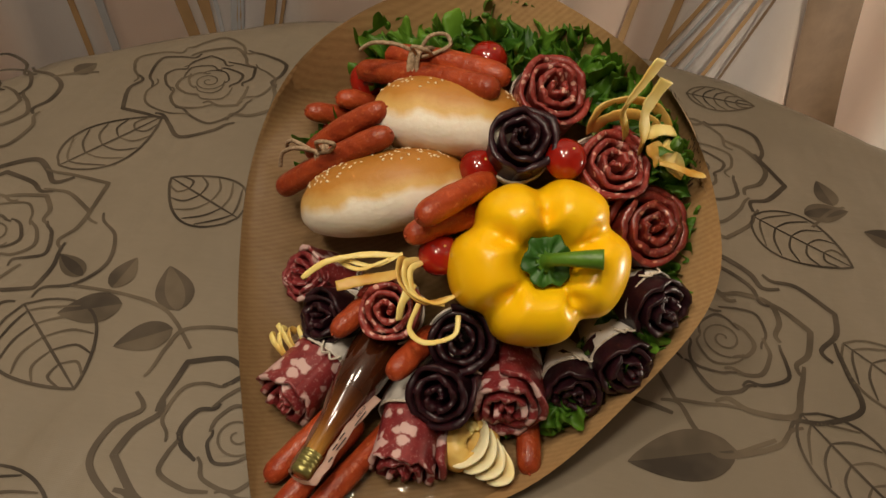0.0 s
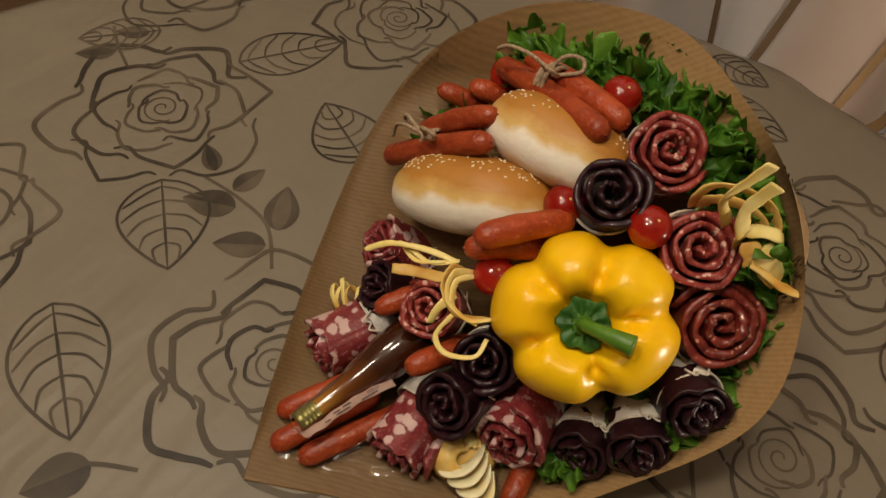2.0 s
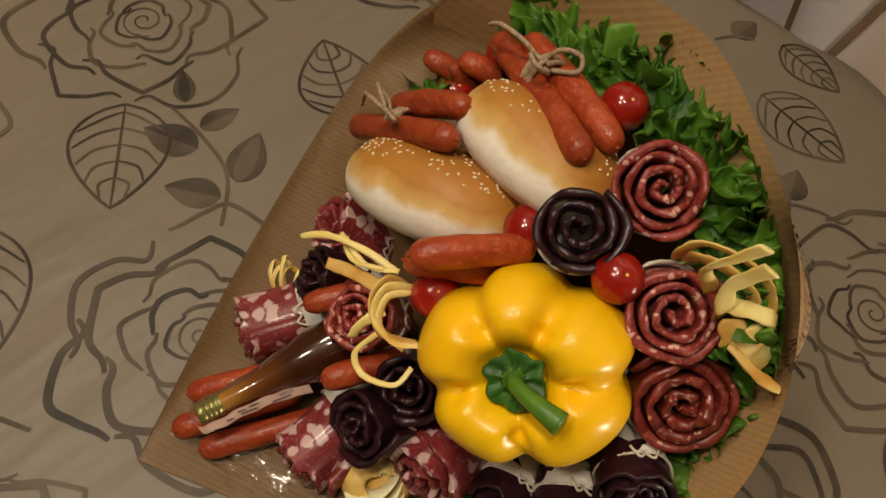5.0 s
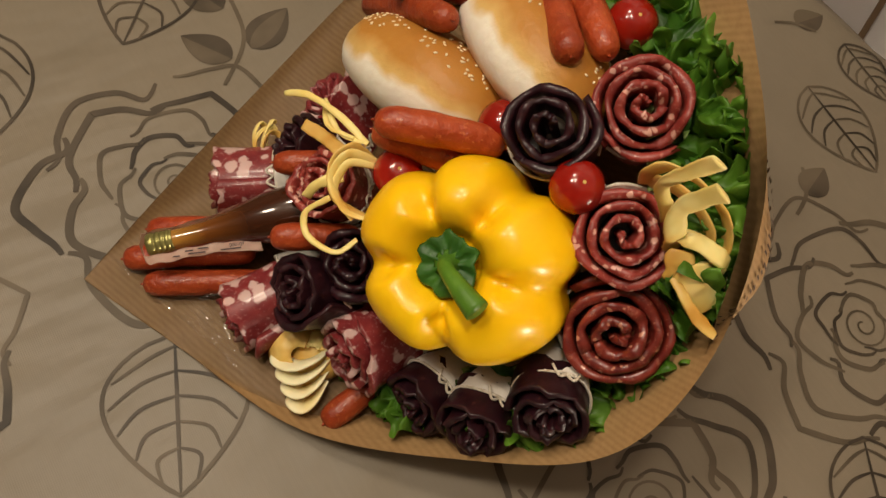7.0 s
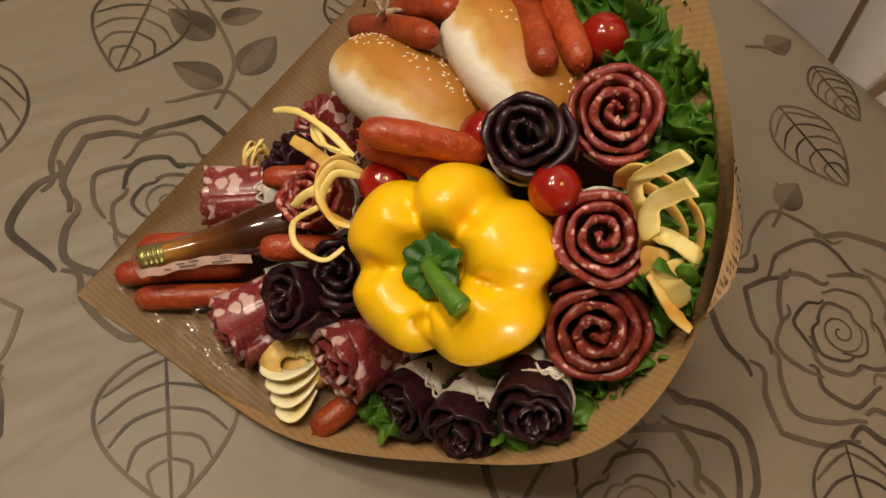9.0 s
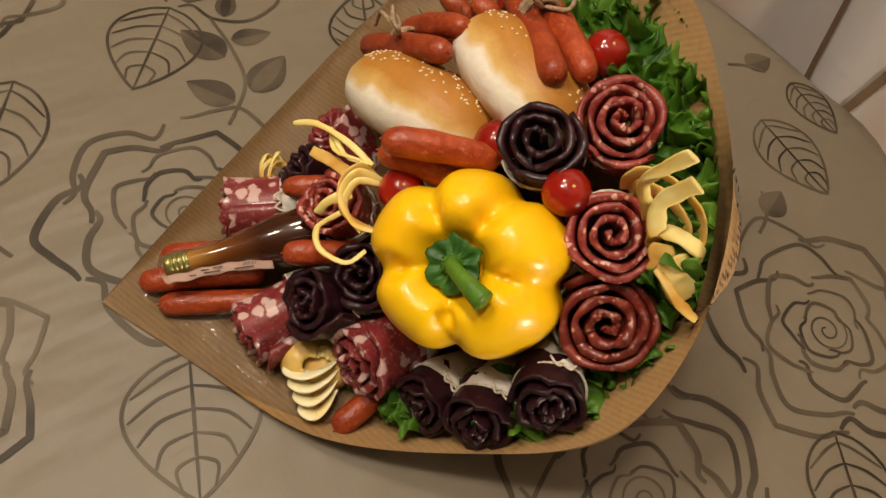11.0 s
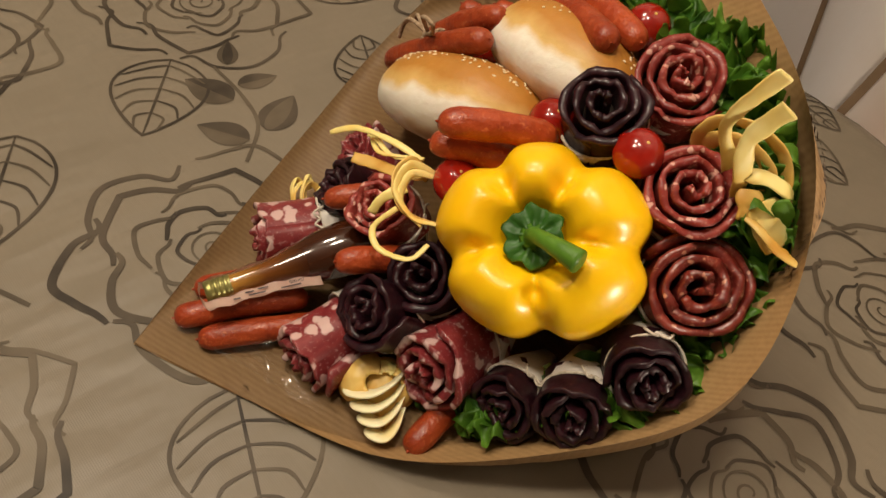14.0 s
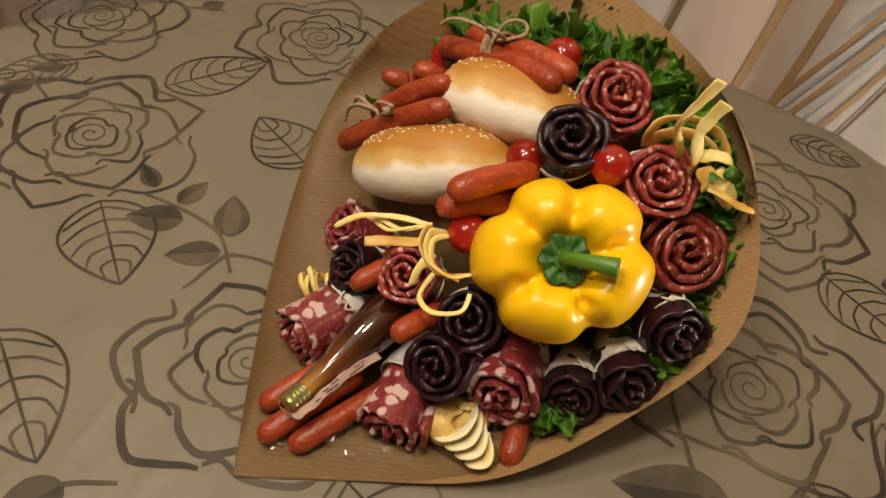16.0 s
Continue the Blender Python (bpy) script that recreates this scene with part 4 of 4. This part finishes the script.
cheese("string_cheese_bunch", "bunch of pale and smoked string cheese strips standing among lettuce", (0.140, 0.448, 0.955), (
    (((0.140, 0.446, 0.955), (0.136, 0.438, 0.970), (0.128, 0.426, 0.988), (0.129, 0.420, 1.003), (0.133, 0.418, 1.018), (0.137, 0.418, 1.031)), 0.0085, 0.9, CHEESE),
    (((0.150, 0.440, 0.955), (0.147, 0.430, 0.974), (0.141, 0.424, 0.990), (0.142, 0.425, 1.003), (0.146, 0.426, 1.016)), 0.0105, 0.9, CHEESE),
    (((0.115, 0.448, 0.958), (0.114, 0.444, 0.970), (0.119, 0.446, 0.981), (0.135, 0.448, 0.988), (0.152, 0.452, 0.984), (0.162, 0.452, 0.974), (0.165, 0.450, 0.962)), 0.0095, 0.5, SMOKED),
    (((0.118, 0.452, 0.956), (0.122, 0.446, 0.971), (0.138, 0.446, 0.979), (0.154, 0.448, 0.974), (0.158, 0.444, 0.964)), 0.0095, 0.3, SMOKED),
    (((0.147, 0.434, 0.972), (0.156, 0.438, 0.976), (0.167, 0.446, 0.973), (0.171, 0.450, 0.966), (0.166, 0.450, 0.956), (0.156, 0.446, 0.952)), 0.0085, 0.4, CHEESE),
    (((0.154, 0.434, 0.968), (0.159, 0.431, 0.963), (0.163, 0.431, 0.957)), 0.0125, 0.1, SMOKED),
    (((0.162, 0.437, 0.966), (0.169, 0.437, 0.960), (0.176, 0.439, 0.954), (0.182, 0.441, 0.949)), 0.0165, 0.2, CHEESE),
    (((0.160, 0.430, 0.958), (0.172, 0.428, 0.958), (0.184, 0.430, 0.955), (0.195, 0.434, 0.953)), 0.0060, 0.5, SMOKED)))
cheese("string_cheese_strands", "loose pale string cheese strands below a bun", (-0.01, 0.362, 0.872), (
    (((-0.049, 0.344, 0.863), (-0.035, 0.351, 0.876), (-0.012, 0.358, 0.883), (0.012, 0.362, 0.886)), 0.0042, 0.6, CHEESE),
    (((-0.034, 0.362, 0.868), (-0.022, 0.357, 0.876), (-0.005, 0.355, 0.878), (0.012, 0.362, 0.888)), 0.0042, 0.6, CHEESE),
    (((-0.030, 0.360, 0.872), (-0.014, 0.353, 0.874), (0.004, 0.358, 0.884)), 0.0038, 0.4, CHEESE),
    (((-0.026, 0.345, 0.862), (-0.010, 0.350, 0.868), (0.008, 0.352, 0.876), (0.020, 0.356, 0.882)), 0.0085, 0.9, SMOKED)))
cheese("string_cheese_knot", "knot of pale and smoked string cheese beside a tomato", (0.030, 0.350, 0.872), (
    (((0.020, 0.362, 0.880), (0.012, 0.350, 0.890), (0.016, 0.338, 0.884), (0.032, 0.334, 0.876), (0.048, 0.345, 0.876)), 0.0085, 0.5, SMOKED),
    (((0.024, 0.362, 0.886), (0.016, 0.346, 0.893), (0.022, 0.334, 0.884), (0.040, 0.334, 0.878), (0.052, 0.346, 0.878)), 0.005, 0.8, CHEESE),
    (((0.026, 0.358, 0.888), (0.020, 0.344, 0.890), (0.028, 0.334, 0.880), (0.046, 0.336, 0.876)), 0.0042, 0.8, CHEESE),
    (((0.024, 0.340, 0.884), (0.020, 0.328, 0.878), (0.020, 0.322, 0.868)), 0.006, 0.8, CHEESE),
    (((0.030, 0.330, 0.878), (0.028, 0.318, 0.866), (0.040, 0.314, 0.862), (0.056, 0.322, 0.866), (0.056, 0.334, 0.872)), 0.0036, 0.6, CHEESE)))
def petal(cx, cy, cz, a0, a1, r0, r1, rise, seed, squash=1.0):
    """A curled shell of cheese: a crescent between two radii, domed between them."""
    bm = bmesh.new()
    g = []
    for i in range(25):
        k = i / 24
        a = math.radians(a0 + (a1 - a0) * k)
        w = math.sin(math.pi * (0.06 + 0.88 * k)) ** 0.45
        row = []
        for j in range(9):
            q = j / 8
            r = r0 + (r1 * (1 + 0.07 * noise.noise(Vector((k * 3, seed, 0)))) - r0) * q * w
            z = cz + rise * math.sin(math.pi * 0.5 * min(1, 1.35 * (1 - q))) - 0.006 * q ** 3 + 0.0012 * noise.noise(Vector((k * 6, q * 3, seed)))
            row.append(bm.verts.new((cx + r * math.cos(a), cy + r * math.sin(a) * squash, z)))
        g.append(row)
    for x, y in zip(g, g[1:]):
        for j in range(8):
            bm.faces.new((x[j], x[j + 1], y[j + 1], y[j]))
    bmesh.ops.recalc_face_normals(bm, faces=bm.faces[:])
    bmesh.ops.solidify(bm, geom=bm.faces[:], thickness=0.0016)
    return bm


def rosette():
    m = axis_pose((0.0929, 0.2949, 0.7903), (0.279, -0.390, 0.877), (0.577, 0.790, 0.209))
    top = thing("cheese_rosette", "pale twisted string cheese rosette with golden smoked folds", "cheese", m, group="cheese")
    bm = bmesh.new()
    bmesh.ops.create_uvsphere(bm, u_segments=28, v_segments=18, radius=1)
    for v in bm.verts:
        x, y, z = v.co
        v.co = Vector((0.004 + x * 0.0185 * (0.72 + 0.34 * y), 0.002 + y * 0.0245, -0.007 + z * 0.0085 + 0.0008 * noise.noise(v.co * 4)))
    part("core", bm, SMOKED, top, "golden smoked core")
    part("smoked_fold", petal(-0.003, 0.010, 0.001, 62, 232, 0.005, 0.0215, 0.005, 1, 1.05), SMOKED, top, "golden smoked fold")
    part("smoked_fold", petal(0.008, 0.008, -0.001, -75, 88, 0.005, 0.0160, 0.004, 2, 1.2), SMOKED, top, "golden smoked fold")
    part("smoked_fold", petal(0.004, 0.013, 0.001, 20, 150, 0.003, 0.0120, 0.003, 3), CHEESE, top, "pale curled fold")
    for k in range(4):
        w = 0.0160 * (1 - 0.16 * k)
        y0 = 0.0075 - 0.0080 * k
        cx = 0.0005 + 0.0016 * k
        path = [(cx - w, y0 + 0.0010, -0.004), (cx - w * 0.85, y0 - 0.0025, 0.002), (cx - w * 0.25, y0 - 0.0035, 0.0060 - 0.0010 * k), (cx + w * 0.45, y0 + 0.0020, 0.0050 - 0.0010 * k), (cx + w, y0 + 0.0115, -0.002)]
        part("fold", sweep(bmesh.new(), spline(path, 8), lambda q: 0.0050 * (0.55 + 0.45 * math.sin(math.pi * min(1, 0.12 + q))), 14, 1.45, 0.38, 0.35, Vector((0.1, 0.45, 1))), PALE, top, "pale smooth fold")


rosette()
rng = random.Random(12)
PLEATS = []
for k in range(7):
    c = Vector((-0.053, 0.341, 0.801)) + Vector((0.8, 0.25, 0.3)) * (k - 3) * 0.0032 + Vector([rng.uniform(-0.002, 0.002) for _ in range(3)])
    side, rise = Vector((-0.5 + rng.uniform(-0.35, 0.35), 0.6, 0.4)) * rng.uniform(0.75, 1.15), Vector((-0.3 + rng.uniform(-0.3, 0.3), -0.5, 0.8)) * rng.uniform(0.7, 1.3)
    PLEATS.append(([tuple(c + side * 0.012 * math.cos(q) + rise * 0.007 * math.sin(q)) for q in np.linspace(-0.4, 3.5, 7)], rng.uniform(0.0036, 0.0052), 0.3, SMOKED if k == 5 else CHEESE))
cheese("pleated_string_cheese", "pale string cheese pleated into loops against the paper", (-0.060, 0.344, 0.798), PLEATS)


# ---- the small bottle ----
def bottle():
    axis = Vector((0.25, 0.92, 0.24)).normalized()
    start = Vector((-0.016, 0.247, 0.797))
    m = axis_pose(start, axis, (-0.3, -0.2, 0.9))
    top = thing("liquor_bottle", "small amber glass bottle with a brass cap and paper seal", "bottle", m)
    prof = [(0.0005, 0.001), (0.0058, 0.001), (0.0060, 0.012), (0.0063, 0.022), (0.0072, 0.034), (0.0096, 0.046), (0.0130, 0.058), (0.0160, 0.070), (0.0174, 0.084), (0.0178, 0.13), (0.016, 0.134), (0.0005, 0.134)]
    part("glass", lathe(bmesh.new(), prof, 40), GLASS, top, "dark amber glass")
    cap = [(0.0005, -0.002), (0.0060, -0.002), (0.0067, -0.0008)]
    for k in range(4):
        z = 0.001 + k * 0.003
        cap += [(0.0069, z), (0.0069, z + 0.0016), (0.0064, z + 0.002), (0.0064, z + 0.0026)]
    cap += [(0.0068, 0.0135), (0.0059, 0.0137)]
    part("cap", lathe(bmesh.new(), cap, 36), CAP, top, "ridged brass-green cap")
    # seal strip over the cap and down both sides
    w = 0.0032
    side = [(-0.0148, 0.062), (-0.0106, 0.045), (-0.0074, 0.02), (-0.0076, 0.0), (-0.004, -0.0048), (0.004, -0.0052), (0.0082, -0.002), (0.0088, 0.012), (0.0092, 0.03), (0.0112, 0.046), (0.0158, 0.064)]
    pts = spline([(x, z, 0) for x, z in side], 6)
    bm = bmesh.new()
    rows = []
    for i, p in enumerate(pts):
        k = 0.0007 * math.sin(i * 1.1)
        out = max(0.0, min(1.0, (p.x - 0.004) / 0.005))
        rows.append([bm.verts.new(Vector((p.x + out * (s + 1) * w * 0.75 + 0.001 * noise.noise(Vector((i * 0.3, s, 5))), s * w * (1 - 0.5 * out) + k, p.y))) for s in (-1, -0.5, 0, 0.5, 1)])
    for a, b in zip(rows, rows[1:]):
        for j in range(4):
            bm.faces.new((a[j], a[j + 1], b[j + 1], b[j]))
    bmesh.ops.solidify(bm, geom=bm.faces[:], thickness=0.0003)
    seal = part("paper_seal", bm, STAMP, top, "pink printed paper seal", m=pose(0, 0, 0, 0, 0, 97))
    return top, seal


BOTTLE, SEAL = bottle()


# ---- lettuce ----
ACROSS = FACE.cross(Vector((0, 1, 0))).normalized()
ALONG = FACE.cross(ACROSS).normalized()


def polar(p):
    d = Vector(p) - HEART
    x, y = d.dot(ACROSS), d.dot(ALONG)
    return math.atan2(y, x), math.hypot(x, y), d.dot(FACE)


RIM_POLAR = sorted(polar(p) for p in rim_points(20))
RIM_ANGLE, RIM_REACH, RIM_RISE = [[q[i] for q in RIM_POLAR] for i in range(3)]


ROSE_SPACE = [(Vector(head), Vector(direction).normalized(), R * 1.04) for _, head, direction, R, _ in ROLLS]


def within_paper(p):
    """The point, drawn inwards where it would stick out of the wrapping."""
    a, r, h = polar(p)
    most = 0.965 * float(np.interp(a, RIM_ANGLE, RIM_REACH, period=2 * math.pi))
    most -= 0.12 * max(0.0, float(np.interp(a, RIM_ANGLE, RIM_RISE, period=2 * math.pi)) - h)
    if r > most:
        d = p - HEART
        flat = d - FACE * d.dot(FACE)
        p = p - flat * (1 - most / r)
    for head, axis, reach in ROSE_SPACE:
        d = p - head
        h = d.dot(axis)
        if -0.03 < h < 0.03:
            side = d - axis * h
            if side.length < reach:
                p = p + side.normalized() * (reach - side.length) - axis * max(0.0, h + 0.004)
    return p


def lettuce(at, grow, face, length, width, seed, ruffle, held=True):
    """A leaf that grows from a point, its edge tightly crimped."""
    rng = random.Random(seed)
    m = axis_pose(at, face, grow)
    inv = m.inverted()
    bm = bmesh.new()
    nu, nv = 110, 26
    ph = [rng.uniform(0, 6) for _ in range(6)]
    o = Vector((seed * 3.7, seed * 1.3, 0))
    g = []
    for j in range(nv + 1):
        v = j / nv
        row = []
        for i in range(nu + 1):
            u = 2 * i / nu - 1
            a = u * 1.35
            rad = length * v * (1 + 0.10 * math.sin(4 * a + ph[0]) + 0.07 * math.sin(11 * a + ph[1]) * v)
            x = rad * math.cos(a)
            y = rad * math.sin(a) * width / length
            amp = ruffle * (0.35 * v + 0.8 * v * v)
            w = Vector((x, y, 0)) * 88 + o
            fine = Vector((x, y, 0)) * 190 + o
            z = amp * (2.2 * noise.noise(w) + 0.35 * math.sin(17 * a + ph[2] + 4 * noise.noise(w * 0.5)) * v + 1.3 * noise.noise(fine) * v)
            z += ruffle * 1.1 * max(0.0, (v - 0.5) / 0.5) * math.sin(20 * a + ph[3] + 3 * noise.noise(w * 0.4))
            z += 0.008 * (abs(u) ** 2) * v + 0.005 * math.sin(3.5 * v + ph[5]) - 0.010 * v * v
            x += amp * 1.6 * noise.noise(w * 0.9 + Vector((9, 0, 0)))
            y += amp * 1.6 * noise.noise(w * 0.9 + Vector((0, 9, 4)))
            q = Vector((x, y, z))
            row.append(bm.verts.new(inv @ within_paper(m @ q) if held else q))
        g.append(row)
    for a, b in zip(g, g[1:]):
        for i in range(nu):
            bm.faces.new((a[i], a[i + 1], b[i + 1], b[i]))
    bmesh.ops.remove_doubles(bm, verts=bm.verts[:], dist=0.00001)
    top = thing("lettuce_leaf", "fresh green lettuce leaf with a crimped edge", "lettuce", m, "lettuce leaves")
    part("blade", bm, LETTUCE, top)
    rib = spline([(0, 0, 0), (length * 0.15, 0, -0.001), (length * 0.3, 0.001, -0.002)], 6)
    part("midrib", sweep(bmesh.new(), rib, lambda k: 0.0022 - 0.0017 * k, 8, 1.2, 0.6), RIB, top, "pale green midrib")


def lettuce_bed():
    rim = rim_points(20)
    rng = random.Random(8)
    k = 0
    for start, stop, step, near, far, drop in ((4.8, 11.9, 0.24, 0.020, 0.20, 0.009), (5.0, 11.8, 0.26, 0.10, 0.30, 0.002)):
        c = start
        while c < stop:
            p = rim[int(c * 20) % len(rim)]
            up = float(np.interp(c, (4.8, 5.6, 7.0, 8.0, 9.2, 10.2, 11.0, 12.0), (0.006, 0.012, 0.022, 0.016, 0.003, -0.020, -0.034, -0.032))) - drop
            inner = 0.09 * max(0.0, min(1.0, (c - 8.8) / 1.0))
            base = p.lerp(HEART, far + inner) + FACE * (up - 0.028)
            tip = p.lerp(HEART, near + inner) + FACE * up
            grow = tip - base
            out = p - HEART
            face = FACE - out.normalized() * 0.15 + Vector([rng.uniform(-0.3, 0.3) for _ in range(3)])
            lettuce(base, grow, face, grow.length * rng.uniform(1.0, 1.15), grow.length * rng.uniform(0.65, 0.8), k + 1, 0.0060 + 0.0025 * max(0.0, min(1.0, 8.0 - c)))
            k += 1
            c += step * rng.uniform(0.85, 1.15)
    for c in np.arange(10.0, 11.72, 0.15):
        p = rim[int(c * 20)]
        tip = p.lerp(HEART, rng.uniform(0.08, 0.14)) + FACE * rng.uniform(-0.004, 0.003)
        base = p.lerp(HEART, 0.38) - FACE * 0.016
        lettuce(base, tip - base, FACE + Vector([rng.uniform(-0.25, 0.25) for _ in range(3)]), (tip - base).length, (tip - base).length * 0.7, k + 1, 0.0050, False)
        k += 1
    lettuce(Vector((-0.061, 0.458, 0.891)), Vector((-0.85, 0.22, -0.20)), Vector((-0.2, -0.6, 0.75)), 0.034, 0.032, 90, 0.005, False)


lettuce_bed()


# ---- print on the outer paper, clear film, print on the seal ----
def printed_bars():
    rim = rim_points(20)
    off = Vector(RIM[0])
    rng = random.Random(5)
    for c in np.arange(7.5, 8.8, 0.05):
        i = int(c * 20)
        p, q = rim[i % len(rim)], rim[(i + 1) % len(rim)]
        out = (p - HEART)
        out.z = 0
        out = out.normalized() * 0.0006 + Vector((0, 0, 0.0004))
        d0 = rng.uniform(0.012, 0.03)
        while d0 < 0.16:
            d1 = d0 + rng.uniform(0.012, 0.04)
            bm = bmesh.new()
            rows = []
            for d in np.linspace(d0, d1, 4):
                a, b = collar(p, c, d) + out, collar(q, c + 0.05, d) + out
                rows.append([bm.verts.new(a - off), bm.verts.new(a.lerp(b, 0.38) - off)])
            for x, y in zip(rows, rows[1:]):
                bm.faces.new((x[0], y[0], y[1], x[1]))
            part("printed_bar", bm, PRINT, WRAP, "dark brown printed bar", False)
            d0 = d1 + rng.uniform(0.01, 0.05)


printed_bars()


def film():
    """A crinkled clear sheet over the paper's low corner."""
    bm = bmesh.new()
    n = 26
    a, b, c = Vector((-0.030, 0.226, 0)), Vector((0.085, 0.268, 0)), Vector((0.020, 0.285, 0))
    g = []
    for i in range(n + 1):
        row = []
        for j in range(n + 1 - i):
            u, v = i / n, j / n
            p = a + (b - a) * u + (c - a) * v
            p.z = bed_z(p.x, p.y) + 0.012 + 0.006 * noise.noise(p * 40) + 0.004 * noise.noise(p * 110)
            row.append(bm.verts.new(p))
        g.append(row)
    for i in range(n):
        for j in range(n - i):
            bm.faces.new((g[i][j], g[i + 1][j], g[i][j + 1]))
            if j < n - i - 1:
                bm.faces.new((g[i + 1][j], g[i + 1][j + 1], g[i][j + 1]))
    ob = solo("clear_film", bm, FILM, "crinkled clear plastic film over the low corner of the paper", "plastic film")
    ob.visible_shadow = False


film()


def on_seal(z, v):
    """A pose on the seal's open side, z along it and v across it from -1 to 1."""
    x = float(np.interp(z, (0.0, 0.012, 0.03, 0.046, 0.064), (0.0084, 0.0088, 0.0092, 0.0112, 0.0158)))
    n = Vector((0.49, -0.87, -0.06))
    return axis_pose(Vector((x + (v + 1) * 0.0032 * 0.75, v * 0.0032 * 0.5, z)) + n * 0.0012, n, (0.12, 0, 0.99))


def seal_print():
    font = bpy.data.curves.new("seal_number", "FONT")
    font.body, font.size, font.align_x, font.align_y = "000107", 0.0030, "CENTER", "CENTER"
    ob = bpy.data.objects.new("seal_number", font)
    scene.collection.objects.link(ob)
    bpy.context.view_layer.update()
    me = bpy.data.meshes.new_from_object(ob.evaluated_get(bpy.context.evaluated_depsgraph_get()))
    bpy.data.objects.remove(ob)
    me.materials.clear()
    me.materials.append(INK)
    number = new("seal_number", me)
    number.parent = SEAL
    number.matrix_basis = on_seal(0.050, -0.45)
    tagged(number, "dark printed number on the seal")
    for z, v, ln in ((0.030, -0.4, 0.006), (0.022, -0.4, 0.005), (0.026, 0.35, 0.010), (0.046, 0.45, 0.012), (0.014, 0.2, 0.004)):
        bm = bmesh.new()
        box(bm, -ln / 2, ln / 2, -0.0004, 0.0004, 0, 0.0002)
        part("printed_bar", bm, INK, SEAL, "dark printed bar", False, on_seal(z, v))


seal_print()
